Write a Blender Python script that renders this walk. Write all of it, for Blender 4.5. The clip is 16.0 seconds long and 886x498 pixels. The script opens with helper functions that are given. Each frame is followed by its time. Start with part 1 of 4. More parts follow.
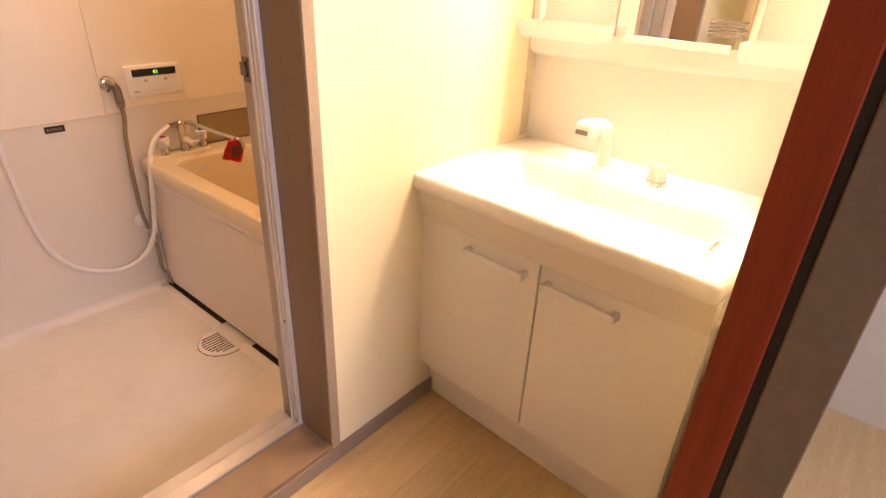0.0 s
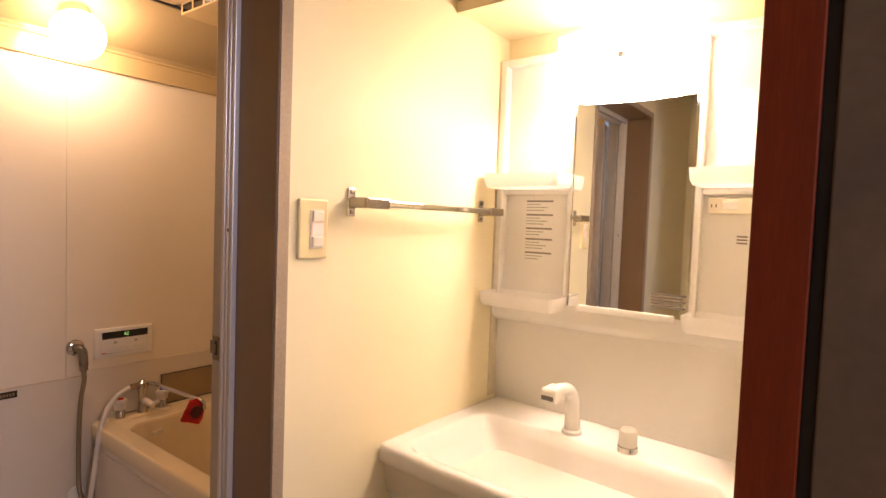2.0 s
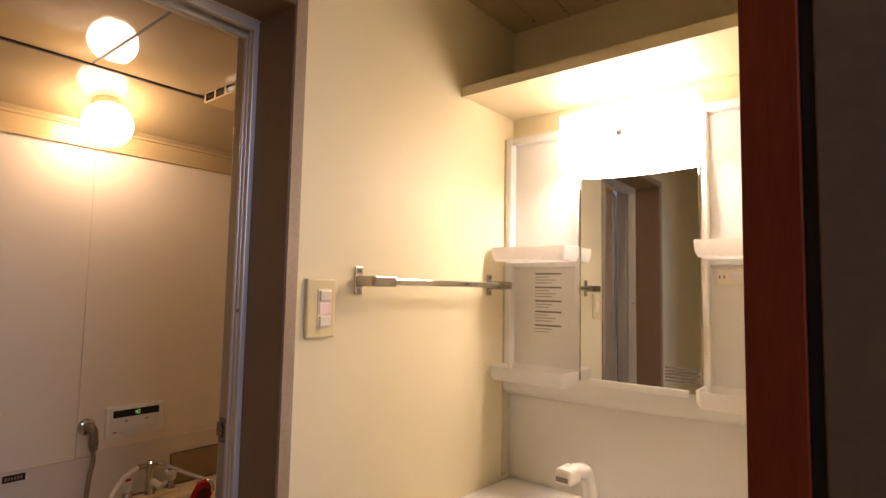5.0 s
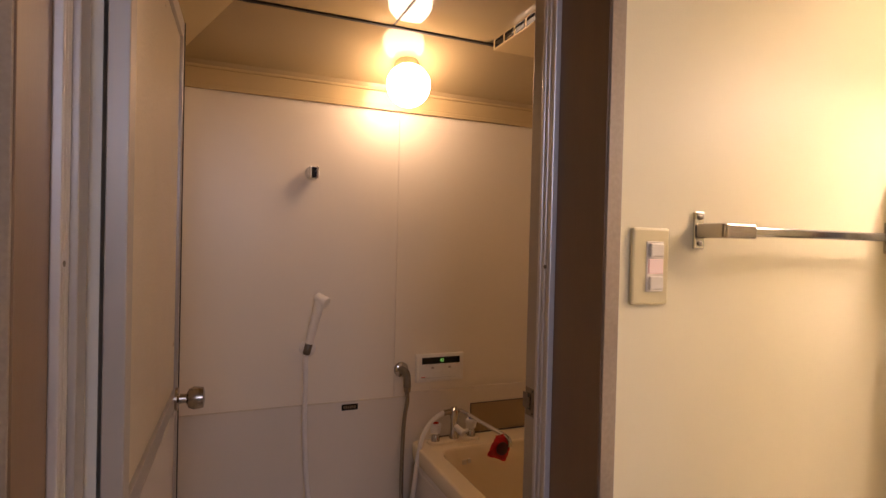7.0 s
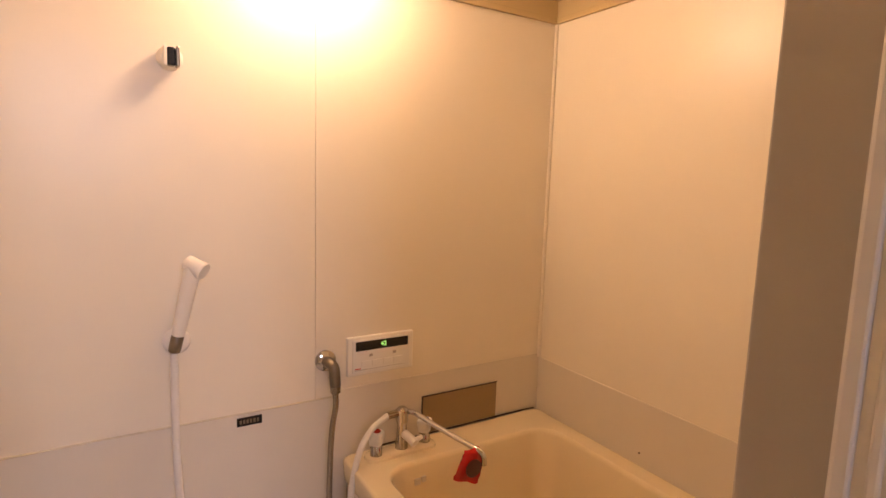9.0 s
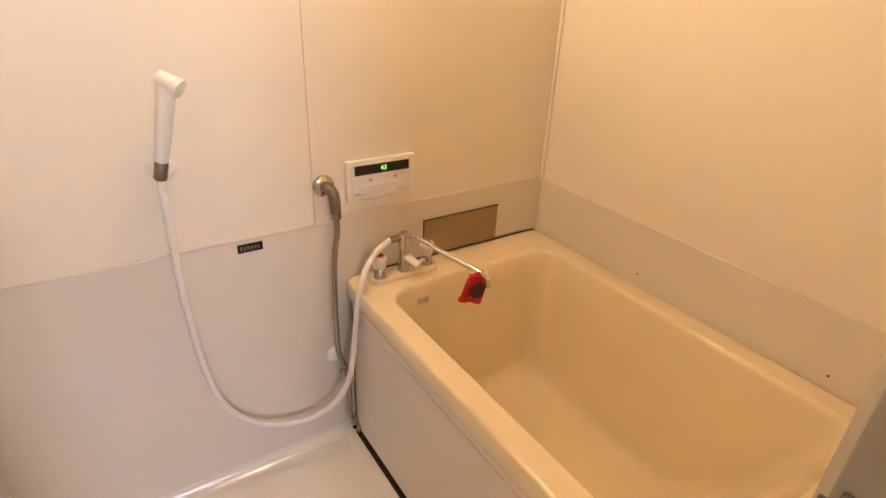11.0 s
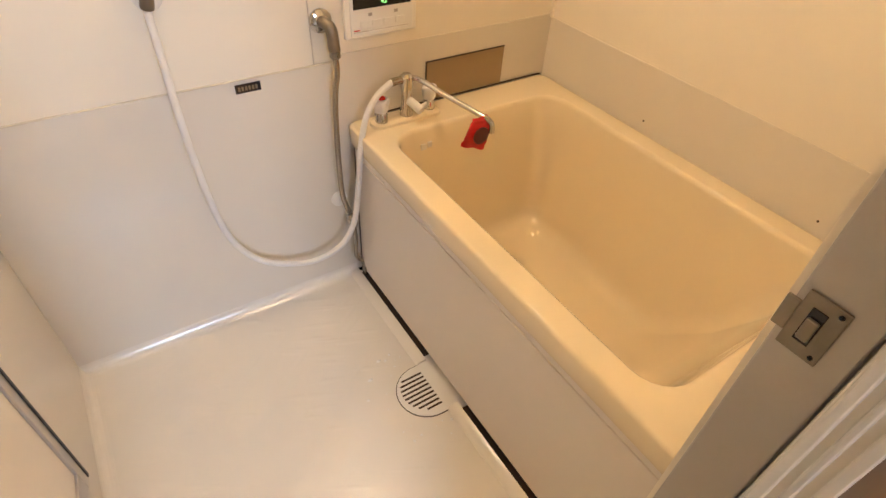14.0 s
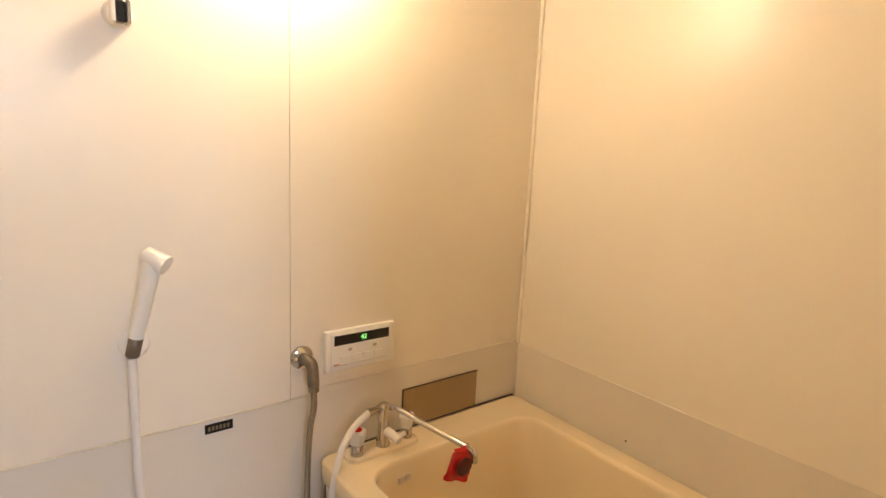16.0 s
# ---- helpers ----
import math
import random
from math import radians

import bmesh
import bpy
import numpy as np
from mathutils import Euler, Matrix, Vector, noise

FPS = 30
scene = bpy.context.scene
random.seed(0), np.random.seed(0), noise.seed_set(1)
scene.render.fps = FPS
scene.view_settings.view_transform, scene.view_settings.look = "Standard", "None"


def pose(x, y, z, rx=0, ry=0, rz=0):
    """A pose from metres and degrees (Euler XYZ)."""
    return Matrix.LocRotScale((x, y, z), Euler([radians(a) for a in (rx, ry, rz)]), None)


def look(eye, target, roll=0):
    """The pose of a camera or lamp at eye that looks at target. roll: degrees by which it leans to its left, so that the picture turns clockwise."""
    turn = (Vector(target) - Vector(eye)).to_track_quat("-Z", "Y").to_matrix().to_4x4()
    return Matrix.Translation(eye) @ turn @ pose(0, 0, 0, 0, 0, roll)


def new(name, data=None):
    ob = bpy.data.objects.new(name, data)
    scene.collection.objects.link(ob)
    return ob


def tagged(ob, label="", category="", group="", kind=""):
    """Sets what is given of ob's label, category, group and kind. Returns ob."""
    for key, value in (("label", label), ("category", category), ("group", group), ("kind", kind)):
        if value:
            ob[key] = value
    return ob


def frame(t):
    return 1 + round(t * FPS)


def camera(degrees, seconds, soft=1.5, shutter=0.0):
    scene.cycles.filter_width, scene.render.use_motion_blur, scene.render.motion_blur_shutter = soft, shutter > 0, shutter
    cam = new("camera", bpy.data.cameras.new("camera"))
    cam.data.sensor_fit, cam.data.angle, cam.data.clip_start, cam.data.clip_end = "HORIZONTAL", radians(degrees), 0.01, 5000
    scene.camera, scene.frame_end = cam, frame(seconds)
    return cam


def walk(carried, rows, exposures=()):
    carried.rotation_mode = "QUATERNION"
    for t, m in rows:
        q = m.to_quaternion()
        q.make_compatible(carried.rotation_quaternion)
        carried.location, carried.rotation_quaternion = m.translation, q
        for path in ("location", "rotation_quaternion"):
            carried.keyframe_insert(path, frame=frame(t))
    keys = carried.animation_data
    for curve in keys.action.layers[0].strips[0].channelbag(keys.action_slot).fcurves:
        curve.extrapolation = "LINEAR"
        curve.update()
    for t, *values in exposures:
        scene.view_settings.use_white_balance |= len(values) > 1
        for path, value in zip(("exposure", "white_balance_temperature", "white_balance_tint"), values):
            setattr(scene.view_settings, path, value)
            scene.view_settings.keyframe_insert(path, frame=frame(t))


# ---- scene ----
cam = camera(78.4, 16.0)
PATH = [
    (0, (-0.062, -0.018, 1.251), (-1.179, 1.362, 0.331), 2.7),
    (0.5, (-0.06, -0.012, 1.281), (-1.211, 1.452, 0.553), 2.7),
    (1, (-0.062, -0.009, 1.306), (-1.243, 1.522, 0.794), 2.2),
    (1.5, (-0.065, -0.008, 1.319), (-1.258, 1.568, 1.015), 2.1),
    (2, (-0.059, -0.008, 1.33), (-1.261, 1.588, 1.236), 2.1),
    (2.5, (-0.059, -0.011, 1.343), (-1.266, 1.582, 1.421), 1.8),
    (3, (-0.052, -0.012, 1.348), (-1.248, 1.575, 1.573), 1.7),
    (5.5, (-0.033, -0.003, 1.353), (-1.341, 1.506, 1.459), 1.0),
    (6, (-0.067, -0.002, 1.338), (-1.573, 1.314, 1.334), 1.3),
    (6.5, (-0.159, 0.03, 1.325), (-1.913, 0.991, 1.285), 1.8),
    (7, (-0.272, 0.083, 1.339), (-2.118, 0.852, 1.315), 1.4),
    (7.5, (-0.524, 0.098, 1.333), (-2.338, 0.939, 1.34), 1.0),
    (8, (-0.746, 0.225, 1.334), (-2.501, 1.183, 1.305), 1.1),
    (10.5, (-1.116, 0.319, 1.339), (-2.672, 1.342, 0.61), 2.0),
    (11, (-1.128, 0.303, 1.336), (-2.602, 1.31, 0.433), 2.7),
    (11.5, (-1.114, 0.315, 1.332), (-2.505, 1.242, 0.233), 2.4),
    (12, (-1.106, 0.319, 1.32), (-2.406, 1.186, 0.072), 2.5),
    (12.5, (-1.103, 0.312, 1.309), (-2.304, 1.126, -0.067), 2.9),
    (13, (-1.117, 0.29, 1.316), (-2.226, 1.082, -0.149), 4.0),
    (13.5, (-1.106, 0.29, 1.319), (-2.231, 1.09, -0.128), 3.9),
    (14, (-1.107, 0.282, 1.32), (-2.32, 1.142, -0.019), 3.8),
    (14.5, (-1.109, 0.281, 1.334), (-2.477, 1.236, 0.231), 3.3),
    (15, (-1.109, 0.288, 1.34), (-2.591, 1.321, 0.48), 3.1),
    (15.5, (-1.109, 0.305, 1.353), (-2.67, 1.399, 0.747), 2.2),
    (16, (-1.175, 0.262, 1.36), (-2.731, 1.468, 1.007), 2.7),
]
EXPOSURES = [(0, 1.30, 7500, 32), (1.5, 0.56, 7150, 30), (3.2, -0.10, 6950, 28), (5.5, -0.50, 6600, 26), (6.5, -0.60, 6650, 29), (7.2, -0.42, 7000, 31), (8.2, 0.42, 7350, 32),
             (10.3, 1.12, 6550, 19), (11.5, 1.48, 6200, 12), (13, 1.57, 5850, 8), (14.5, 1.48, 5900, 7), (16, 1.22, 5950, 7)]
walk(cam, [(t, look(eye, target, roll)) for t, eye, target, roll in PATH], EXPOSURES)

# ---- light ----
world = bpy.data.worlds.new("world")
world.use_nodes = True
scene.world = world
sky = world.node_tree.nodes.new("ShaderNodeTexSky")
sky.sky_type, sky.sun_disc, sky.sun_elevation, sky.sun_rotation = "NISHITA", False, radians(40), radians(90)
world.node_tree.links.new(sky.outputs[0], world.node_tree.nodes["Background"].inputs[0])
world.node_tree.nodes["Background"].inputs[1].default_value = 0.1

WINDOW_POWER, VANITY_GLOW, BATH_GLOW = 30.0, 62.0, 34.0
day = bpy.data.lights.new("window_daylight", "AREA")
day.shape, day.size, day.size_y, day.energy, day.color = "RECTANGLE", 1.20, 0.98, WINDOW_POWER, (0.68, 0.78, 1.0)
day_ob = new("window_daylight", day)
day_ob.matrix_world = look((2.26, 0.05, 2.12), (0, 0.05, 1.4))

# ---- measures of the place ----
XT = -0.96            # washroom face of the wall with the towel bar
XP = -1.20            # bathroom face of the same wall
XB = -2.56            # shower wall
YR, YL = 1.72, -0.075  # bathroom side walls
YV = 1.50             # wall behind the vanity
YS = -0.95            # closed end of the washroom
XE0, XE1 = -0.135, -0.02  # entry wall
ZC = 2.206            # washroom ceiling
ZB = -0.20            # bathroom floor
OP0, OP1, OPT, SILL = -0.11, 0.64, 1.935, 0.068  # bathroom door opening


# ---- materials ----
def mat(name, color, rough=0.5, metal=0.0, vary=0.06, scale=6.0, bump=0.0, bscale=150.0, coat=0.0, fine=0.0, stretch=(1, 1, 1), spec=0.5, island=0.0, rvary=0.015):
    m = bpy.data.materials.new(name)
    m.use_nodes = True
    nt = m.node_tree
    b = nt.nodes["Principled BSDF"]
    b.inputs["Roughness"].default_value = rough
    b.inputs["Metallic"].default_value = metal
    b.inputs["Coat Weight"].default_value = coat
    b.inputs["Coat Roughness"].default_value = 0.08
    b.inputs["Specular IOR Level"].default_value = spec
    tc = nt.nodes.new("ShaderNodeTexCoord")
    mp = nt.nodes.new("ShaderNodeMapping")
    mp.inputs["Scale"].default_value = stretch
    nt.links.new(tc.outputs["Object"], mp.inputs[0])
    n1 = nt.nodes.new("ShaderNodeTexNoise")
    n1.inputs["Scale"].default_value, n1.inputs["Detail"].default_value = scale, 5
    nt.links.new(mp.outputs[0], n1.inputs["Vector"])
    n2 = nt.nodes.new("ShaderNodeTexNoise")
    n2.inputs["Scale"].default_value, n2.inputs["Detail"].default_value = bscale, 3
    nt.links.new(mp.outputs[0], n2.inputs["Vector"])
    ramp = nt.nodes.new("ShaderNodeMapRange")
    ramp.inputs[1].default_value, ramp.inputs[2].default_value = 0.2, 0.8
    ramp.inputs[3].default_value, ramp.inputs[4].default_value = 1 - vary, 1 + vary * 0.5
    nt.links.new(n1.outputs[0], ramp.inputs[0])
    mix = nt.nodes.new("ShaderNodeMix")
    mix.data_type, mix.blend_type = "RGBA", "MULTIPLY"
    mix.inputs[0].default_value = 1.0
    mix.inputs[6].default_value = (*color, 1)
    val = ramp.outputs[0]
    if fine:
        r2 = nt.nodes.new("ShaderNodeMapRange")
        r2.inputs[1].default_value, r2.inputs[2].default_value = 0.3, 0.7
        r2.inputs[3].default_value, r2.inputs[4].default_value = 1 - fine, 1 + fine
        nt.links.new(n2.outputs[0], r2.inputs[0])
        mul = nt.nodes.new("ShaderNodeMath")
        mul.operation = "MULTIPLY"
        nt.links.new(val, mul.inputs[0])
        nt.links.new(r2.outputs[0], mul.inputs[1])
        val = mul.outputs[0]
    if island:
        info = nt.nodes.new("ShaderNodeObjectInfo")
        r3 = nt.nodes.new("ShaderNodeMapRange")
        r3.inputs[3].default_value, r3.inputs[4].default_value = 1 - island, 1 + island
        nt.links.new(info.outputs["Random"], r3.inputs[0])
        mul = nt.nodes.new("ShaderNodeMath")
        mul.operation = "MULTIPLY"
        nt.links.new(val, mul.inputs[0])
        nt.links.new(r3.outputs[0], mul.inputs[1])
        val = mul.outputs[0]
    nt.links.new(val, mix.inputs[7])
    nt.links.new(mix.outputs[2], b.inputs["Base Color"])
    rr = nt.nodes.new("ShaderNodeMapRange")
    rr.inputs[3].default_value, rr.inputs[4].default_value = max(rough - rvary, 0.02), rough + rvary
    nt.links.new(n1.outputs[0], rr.inputs[0])
    nt.links.new(rr.outputs[0], b.inputs["Roughness"])
    if bump:
        bn = nt.nodes.new("ShaderNodeBump")
        bn.inputs["Strength"].default_value, bn.inputs["Distance"].default_value = bump, 0.002
        nt.links.new(n2.outputs[0], bn.inputs["Height"])
        nt.links.new(bn.outputs[0], b.inputs["Normal"])
    return m


def glow(name, color, strength):
    m = bpy.data.materials.new(name)
    m.use_nodes = True
    b = m.node_tree.nodes["Principled BSDF"]
    b.inputs["Base Color"].default_value = (0.8, 0.8, 0.8, 1)
    b.inputs["Emission Color"].default_value = (*color, 1)
    b.inputs["Emission Strength"].default_value = strength
    return m


M_CREAM = mat("cream_vinyl_wallpaper", (0.86, 0.78, 0.55), 0.42, vary=0.04, scale=3, bump=0.12, bscale=320, spec=0.25)
M_CEIL = mat("ceiling_board", (0.62, 0.50, 0.29), 0.5, vary=0.10, scale=5, bump=0.1, stretch=(6, 1, 1))
M_SHELF = mat("cream_board", (0.80, 0.71, 0.50), 0.4, vary=0.04, scale=4, bump=0.05)
M_PANEL = mat("bath_panel", (0.85, 0.78, 0.66), 0.32, vary=0.03, scale=2.5, bump=0.04, bscale=240)
M_BAND = mat("bath_lower_panel", (0.76, 0.70, 0.61), 0.15, vary=0.03, scale=2.5, bump=0.02)
M_TRIMB = mat("beige_trim", (0.58, 0.45, 0.24), 0.09, vary=0.05, scale=4)
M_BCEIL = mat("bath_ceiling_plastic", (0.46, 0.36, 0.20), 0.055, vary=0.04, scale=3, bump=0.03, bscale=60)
M_BFLOOR = mat("bath_floor_plastic", (0.82, 0.77, 0.69), 0.17, vary=0.05, scale=5, bump=0.08, bscale=90)
M_TUB = mat("tub_cream_acrylic", (0.86, 0.73, 0.50), 0.07, vary=0.02, scale=3, coat=0.5)
M_APRON = mat("tub_apron_plastic", (0.78, 0.71, 0.63), 0.13, vary=0.012, scale=1.2, bump=0.0, rvary=0.005)
M_BROWN = mat("brown_door_casing", (0.22, 0.14, 0.08), 0.38, vary=0.06, scale=4, bump=0.06, fine=0.025, bscale=60, stretch=(6, 6, 0.5))
M_STRIP = mat("greyed_casing_edge", (0.36, 0.28, 0.20), 0.42, vary=0.12, scale=5, fine=0.08)
M_SKIRT = mat("grey_brown_skirting", (0.28, 0.21, 0.16), 0.38, vary=0.10, scale=6)
M_ALU = mat("aluminium", (0.68, 0.66, 0.64), 0.34, metal=0.4, vary=0.03, scale=8, bump=0.02)
M_DOORW = mat("door_white_stile", (0.46, 0.43, 0.40), 0.34, metal=0.3, vary=0.06, scale=6)
M_FROST = mat("frosted_panel", (0.70, 0.62, 0.48), 0.28, vary=0.06, scale=12, bump=1.0, bscale=130)
M_GASKET_SHADE = mat("dark_gasket_and_gap_shade", (0.03, 0.026, 0.024), 0.6)
M_RED = mat("red_mahogany_stain", (0.21, 0.030, 0.006), 0.55, vary=0.25, scale=5, fine=0.12, bscale=50, bump=0.06, stretch=(10, 10, 0.5), spec=0.25)
M_DARKB = mat("dark_brown_board", (0.14, 0.095, 0.06), 0.55, vary=0.12, scale=8, fine=0.08, bscale=60)
M_HALL = mat("hall_wallpaper", (0.60, 0.55, 0.47), 0.7, vary=0.04, bump=0.15, bscale=250)
M_PLANK = mat("light_oak_plank", (0.60, 0.42, 0.22), 0.36, vary=0.16, scale=5, fine=0.08, bscale=40, bump=0.05, stretch=(9, 0.8, 1), island=0.08)
M_WHITE = mat("white_vanity_plastic", (0.84, 0.83, 0.81), 0.21, vary=0.02, scale=3)
M_CERAM = mat("white_counter_resin", (0.86, 0.85, 0.83), 0.13, vary=0.02, scale=4, coat=0.3)
M_DOORV = mat("white_cabinet_laminate", (0.84, 0.81, 0.76), 0.32, vary=0.02, scale=3)
# white laminate with the shade under the basin lip mixed into its colour
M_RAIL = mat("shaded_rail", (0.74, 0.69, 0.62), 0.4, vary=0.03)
M_TRAY = mat("translucent_tray", (0.88, 0.86, 0.84), 0.22, vary=0.02)
M_CHROME = mat("chrome", (0.60, 0.58, 0.55), 0.10, metal=1.0, vary=0.08, scale=20)
M_STEEL = mat("brushed_steel", (0.40, 0.36, 0.31), 0.24, metal=1.0, vary=0.03, scale=8, rvary=0.01)
M_AGED = mat("aged_steel", (0.26, 0.225, 0.18), 0.42, metal=0.9, vary=0.3, scale=30)
M_HOSE = mat("white_pvc_hose", (0.80, 0.77, 0.74), 0.3, vary=0.05, scale=30)
M_PLATE = mat("ivory_switch_plate", (0.80, 0.69, 0.40), 0.32, vary=0.05, scale=20)
M_BUTTON = mat("ivory_button", (0.86, 0.80, 0.68), 0.3, vary=0.03)
M_PILOT = glow("pilot_window", (1.0, 0.22, 0.08), 0.35)
M_BLACK = mat("black_glossy", (0.012, 0.012, 0.014), 0.12, vary=0.1)
M_INK = mat("grey_print", (0.22, 0.20, 0.19), 0.6)
M_LIGHTINK = mat("pale_grey_print", (0.40, 0.37, 0.35), 0.6)
M_GREEN = glow("green_digits", (0.12, 1.0, 0.1), 0.7)
M_REDPLASTIC = mat("red_cap", (0.65, 0.03, 0.015), 0.25)
M_BLUEPLASTIC = mat("blue_cap", (0.03, 0.07, 0.35), 0.25)
M_POUCH = mat("red_film_pouch", (0.62, 0.018, 0.02), 0.22, vary=0.25, scale=25, bump=0.5, bscale=70)
M_POUCHD = mat("dark_red_disc", (0.10, 0.006, 0.008), 0.4, vary=0.2, scale=25)
M_SMOKED = mat("brown_cover_plate", (0.34, 0.24, 0.13), 0.2, vary=0.06, scale=6)
M_CAULK = mat("aged_sealant", (0.66, 0.58, 0.44), 0.5, vary=0.2, scale=18)
# serves dirt and joints, and also the shade painted into gaps
M_GRIME_SHADE = mat("grime_and_gap_shade", (0.05, 0.028, 0.014), 0.7, vary=0.3, scale=20)
M_VLAMP = glow("vanity_lamp_diffuser", (1.0, 0.84, 0.645), VANITY_GLOW * 0.23)
# stronger glow for an added sheet under the lamp, to brighten the counter
M_VLAMPFILL = glow("vanity_lamp_added_underglow", (1.0, 0.84, 0.645), VANITY_GLOW * 1.4)
M_VLAMPEND = glow("vanity_lamp_end_cap", (1.0, 0.84, 0.645), VANITY_GLOW * 0.15)
M_BLAMP = glow("bath_lamp_globe", (1.0, 0.73, 0.46), BATH_GLOW)
M_MIRROR = bpy.data.materials.new("mirror_glass")
M_MIRROR.use_nodes = True
_b = M_MIRROR.node_tree.nodes["Principled BSDF"]
_b.inputs["Base Color"].default_value, _b.inputs["Metallic"].default_value, _b.inputs["Roughness"].default_value = (0.86, 0.88, 0.87, 1), 1.0, 0.015
_nt = M_TRAY.node_tree
_tr, _mx = _nt.nodes.new("ShaderNodeBsdfTranslucent"), _nt.nodes.new("ShaderNodeMixShader")
_tr.inputs[0].default_value, _mx.inputs[0].default_value = (0.93, 0.92, 0.90, 1), 0.65
_nt.links.new(_nt.nodes["Principled BSDF"].outputs[0], _mx.inputs[1])
_nt.links.new(_tr.outputs[0], _mx.inputs[2])
_nt.links.new(_mx.outputs[0], _nt.nodes["Material Output"].inputs[0])
M_CLEAR = bpy.data.materials.new("clear_acrylic")
M_CLEAR.use_nodes = True
_b = M_CLEAR.node_tree.nodes["Principled BSDF"]
_b.inputs["Base Color"].default_value, _b.inputs["Transmission Weight"].default_value, _b.inputs["Roughness"].default_value = (0.95, 0.95, 0.93, 1), 1.0, 0.05


# ---- mesh helpers ----
def box(bm, x0, x1, y0, y1, z0, z1, bevel=0.0, segs=2):
    if bm.faces.layers.int.get("box") is None:
        bm.faces.layers.int.new("box")
    made = bmesh.ops.create_cube(bm, size=1.0, matrix=Matrix.Translation(((x0 + x1) / 2, (y0 + y1) / 2, (z0 + z1) / 2)) @ Matrix.Diagonal((abs(x1 - x0), abs(y1 - y0), abs(z1 - z0), 1)))
    if bevel:
        edges = list({e for v in made["verts"] for e in v.link_edges})
        bmesh.ops.bevel(bm, geom=edges, offset=bevel, segments=segs, affect="EDGES", profile=0.5)
    return bm


def boxes(*rows, bevel=0.0):
    bm = bmesh.new()
    for r in rows:
        box(bm, *r, bevel=bevel)
    return bm


def loft(bm, loops, close_first=False, close_last=False):
    rings = [[bm.verts.new(p) for p in lp] for lp in loops]
    n = len(rings[0])
    for a, b in zip(rings, rings[1:]):
        for i in range(n):
            bm.faces.new((a[i], a[(i + 1) % n], b[(i + 1) % n], b[i]))
    if close_first:
        bm.faces.new(list(reversed(rings[0])))
    if close_last:
        bm.faces.new(rings[-1])
    return bm


def rounded(x0, x1, y0, y1, r, z, n=6):
    pts = []
    for cx, cy, a0 in ((x1 - r, y1 - r, 0), (x0 + r, y1 - r, 90), (x0 + r, y0 + r, 180), (x1 - r, y0 + r, 270)):
        for k in range(n + 1):
            a = radians(a0 + 90 * k / n)
            pts.append((cx + r * math.cos(a), cy + r * math.sin(a), z))
    return pts


def lathe(bm, profile, m=Matrix.Identity(4), n=20):
    loops = []
    for r, z in profile:
        loops.append([m @ Vector((r * math.cos(2 * math.pi * k / n), r * math.sin(2 * math.pi * k / n), z)) for k in range(n)])
    return loft(bm, loops, True, True)


def smooth_path(pts, steps=10):
    pts = [Vector(p) for p in pts]
    ext = [pts[0] * 2 - pts[1]] + pts + [pts[-1] * 2 - pts[-2]]
    out = []
    for i in range(1, len(ext) - 2):
        a, b, c, d = ext[i - 1:i + 3]
        for k in range(steps):
            t = k / steps
            out.append(0.5 * ((2 * b) + (c - a) * t + (2 * a - 5 * b + 4 * c - d) * t * t + (3 * b - a - 3 * c + d) * t ** 3))
    out.append(pts[-1])
    return out


def tube(bm, pts, r, n=12, ribs=0.0, steps=10):
    path = smooth_path(pts, steps) if steps > 1 else [Vector(p) for p in pts]
    loops, side = [], None
    for i, p in enumerate(path):
        d = (path[min(i + 1, len(path) - 1)] - path[max(i - 1, 0)]).normalized()
        if side is None:
            side = d.orthogonal().normalized()
        side = (side - d * side.dot(d)).normalized()
        up = d.cross(side)
        rad = r * (1 + ribs * (i % 2))
        loops.append([p + side * rad * math.cos(2 * math.pi * k / n) + up * rad * math.sin(2 * math.pi * k / n) for k in range(n)])
    return loft(bm, loops, True, True)


def mesh_ob(name, bm, material, smooth=True, angle=40):
    bmesh.ops.recalc_face_normals(bm, faces=bm.faces)
    if bm.faces.layers.int.get("box") is not None:
        angle = 12
    me = bpy.data.meshes.new(name)
    bm.to_mesh(me)
    bm.free()
    me.materials.append(material)
    if smooth:
        me.shade_smooth()
        me.set_sharp_from_angle(angle=radians(angle))
    return new(name, me)


def part(name, bm, material, parent, label=""):
    ob = mesh_ob(name, bm, material)
    ob.parent = parent
    ob.matrix_parent_inverse = parent.matrix_world.inverted()
    return tagged(ob, label) if label else ob


def thing(name, at, label, category, group="", kind=""):
    ob = new(name)
    ob.empty_display_size = 0.05
    ob.location = at
    ob.matrix_world = Matrix.Translation(at)
    return tagged(ob, label, category, group, kind)


def structure(name, bm, material, label, category):
    return tagged(mesh_ob(name, bm, material), label, category, kind="structure")


# ---- structure: washroom ----
structure("wall_towel", boxes((XT - 0.12, XT, YS, OP0 - 0.03, -0.25, ZC + 0.05), (XT - 0.12, XT, OP1 + 0.025, YV, -0.25, ZC + 0.05),
                              (XT - 0.12, XT, OP0 - 0.03, OP1 + 0.025, OPT + 0.025, ZC + 0.05)),
          M_CREAM, "cream vinyl wallpapered wall beside the bathroom door", "wall")
structure("wall_vanity", boxes((XT - 0.12, XE0 + 0.07, YV, YV + 0.1, -0.25, ZC + 0.05)), M_CREAM, "cream wallpapered wall behind the vanity", "wall")
EY0, EY1 = -0.20, 0.62   # entry doorway
structure("wall_entry", boxes((XE0, XE1, EY1 + 0.04, YV, -0.05, 2.8), (XE0, XE1, YS, EY0 - 0.04, -0.05, 2.8), (XE0, XE1, EY0 - 0.04, EY1 + 0.04, 2.04, 2.8)),
          M_CREAM, "cream wall around the entry doorway", "wall")
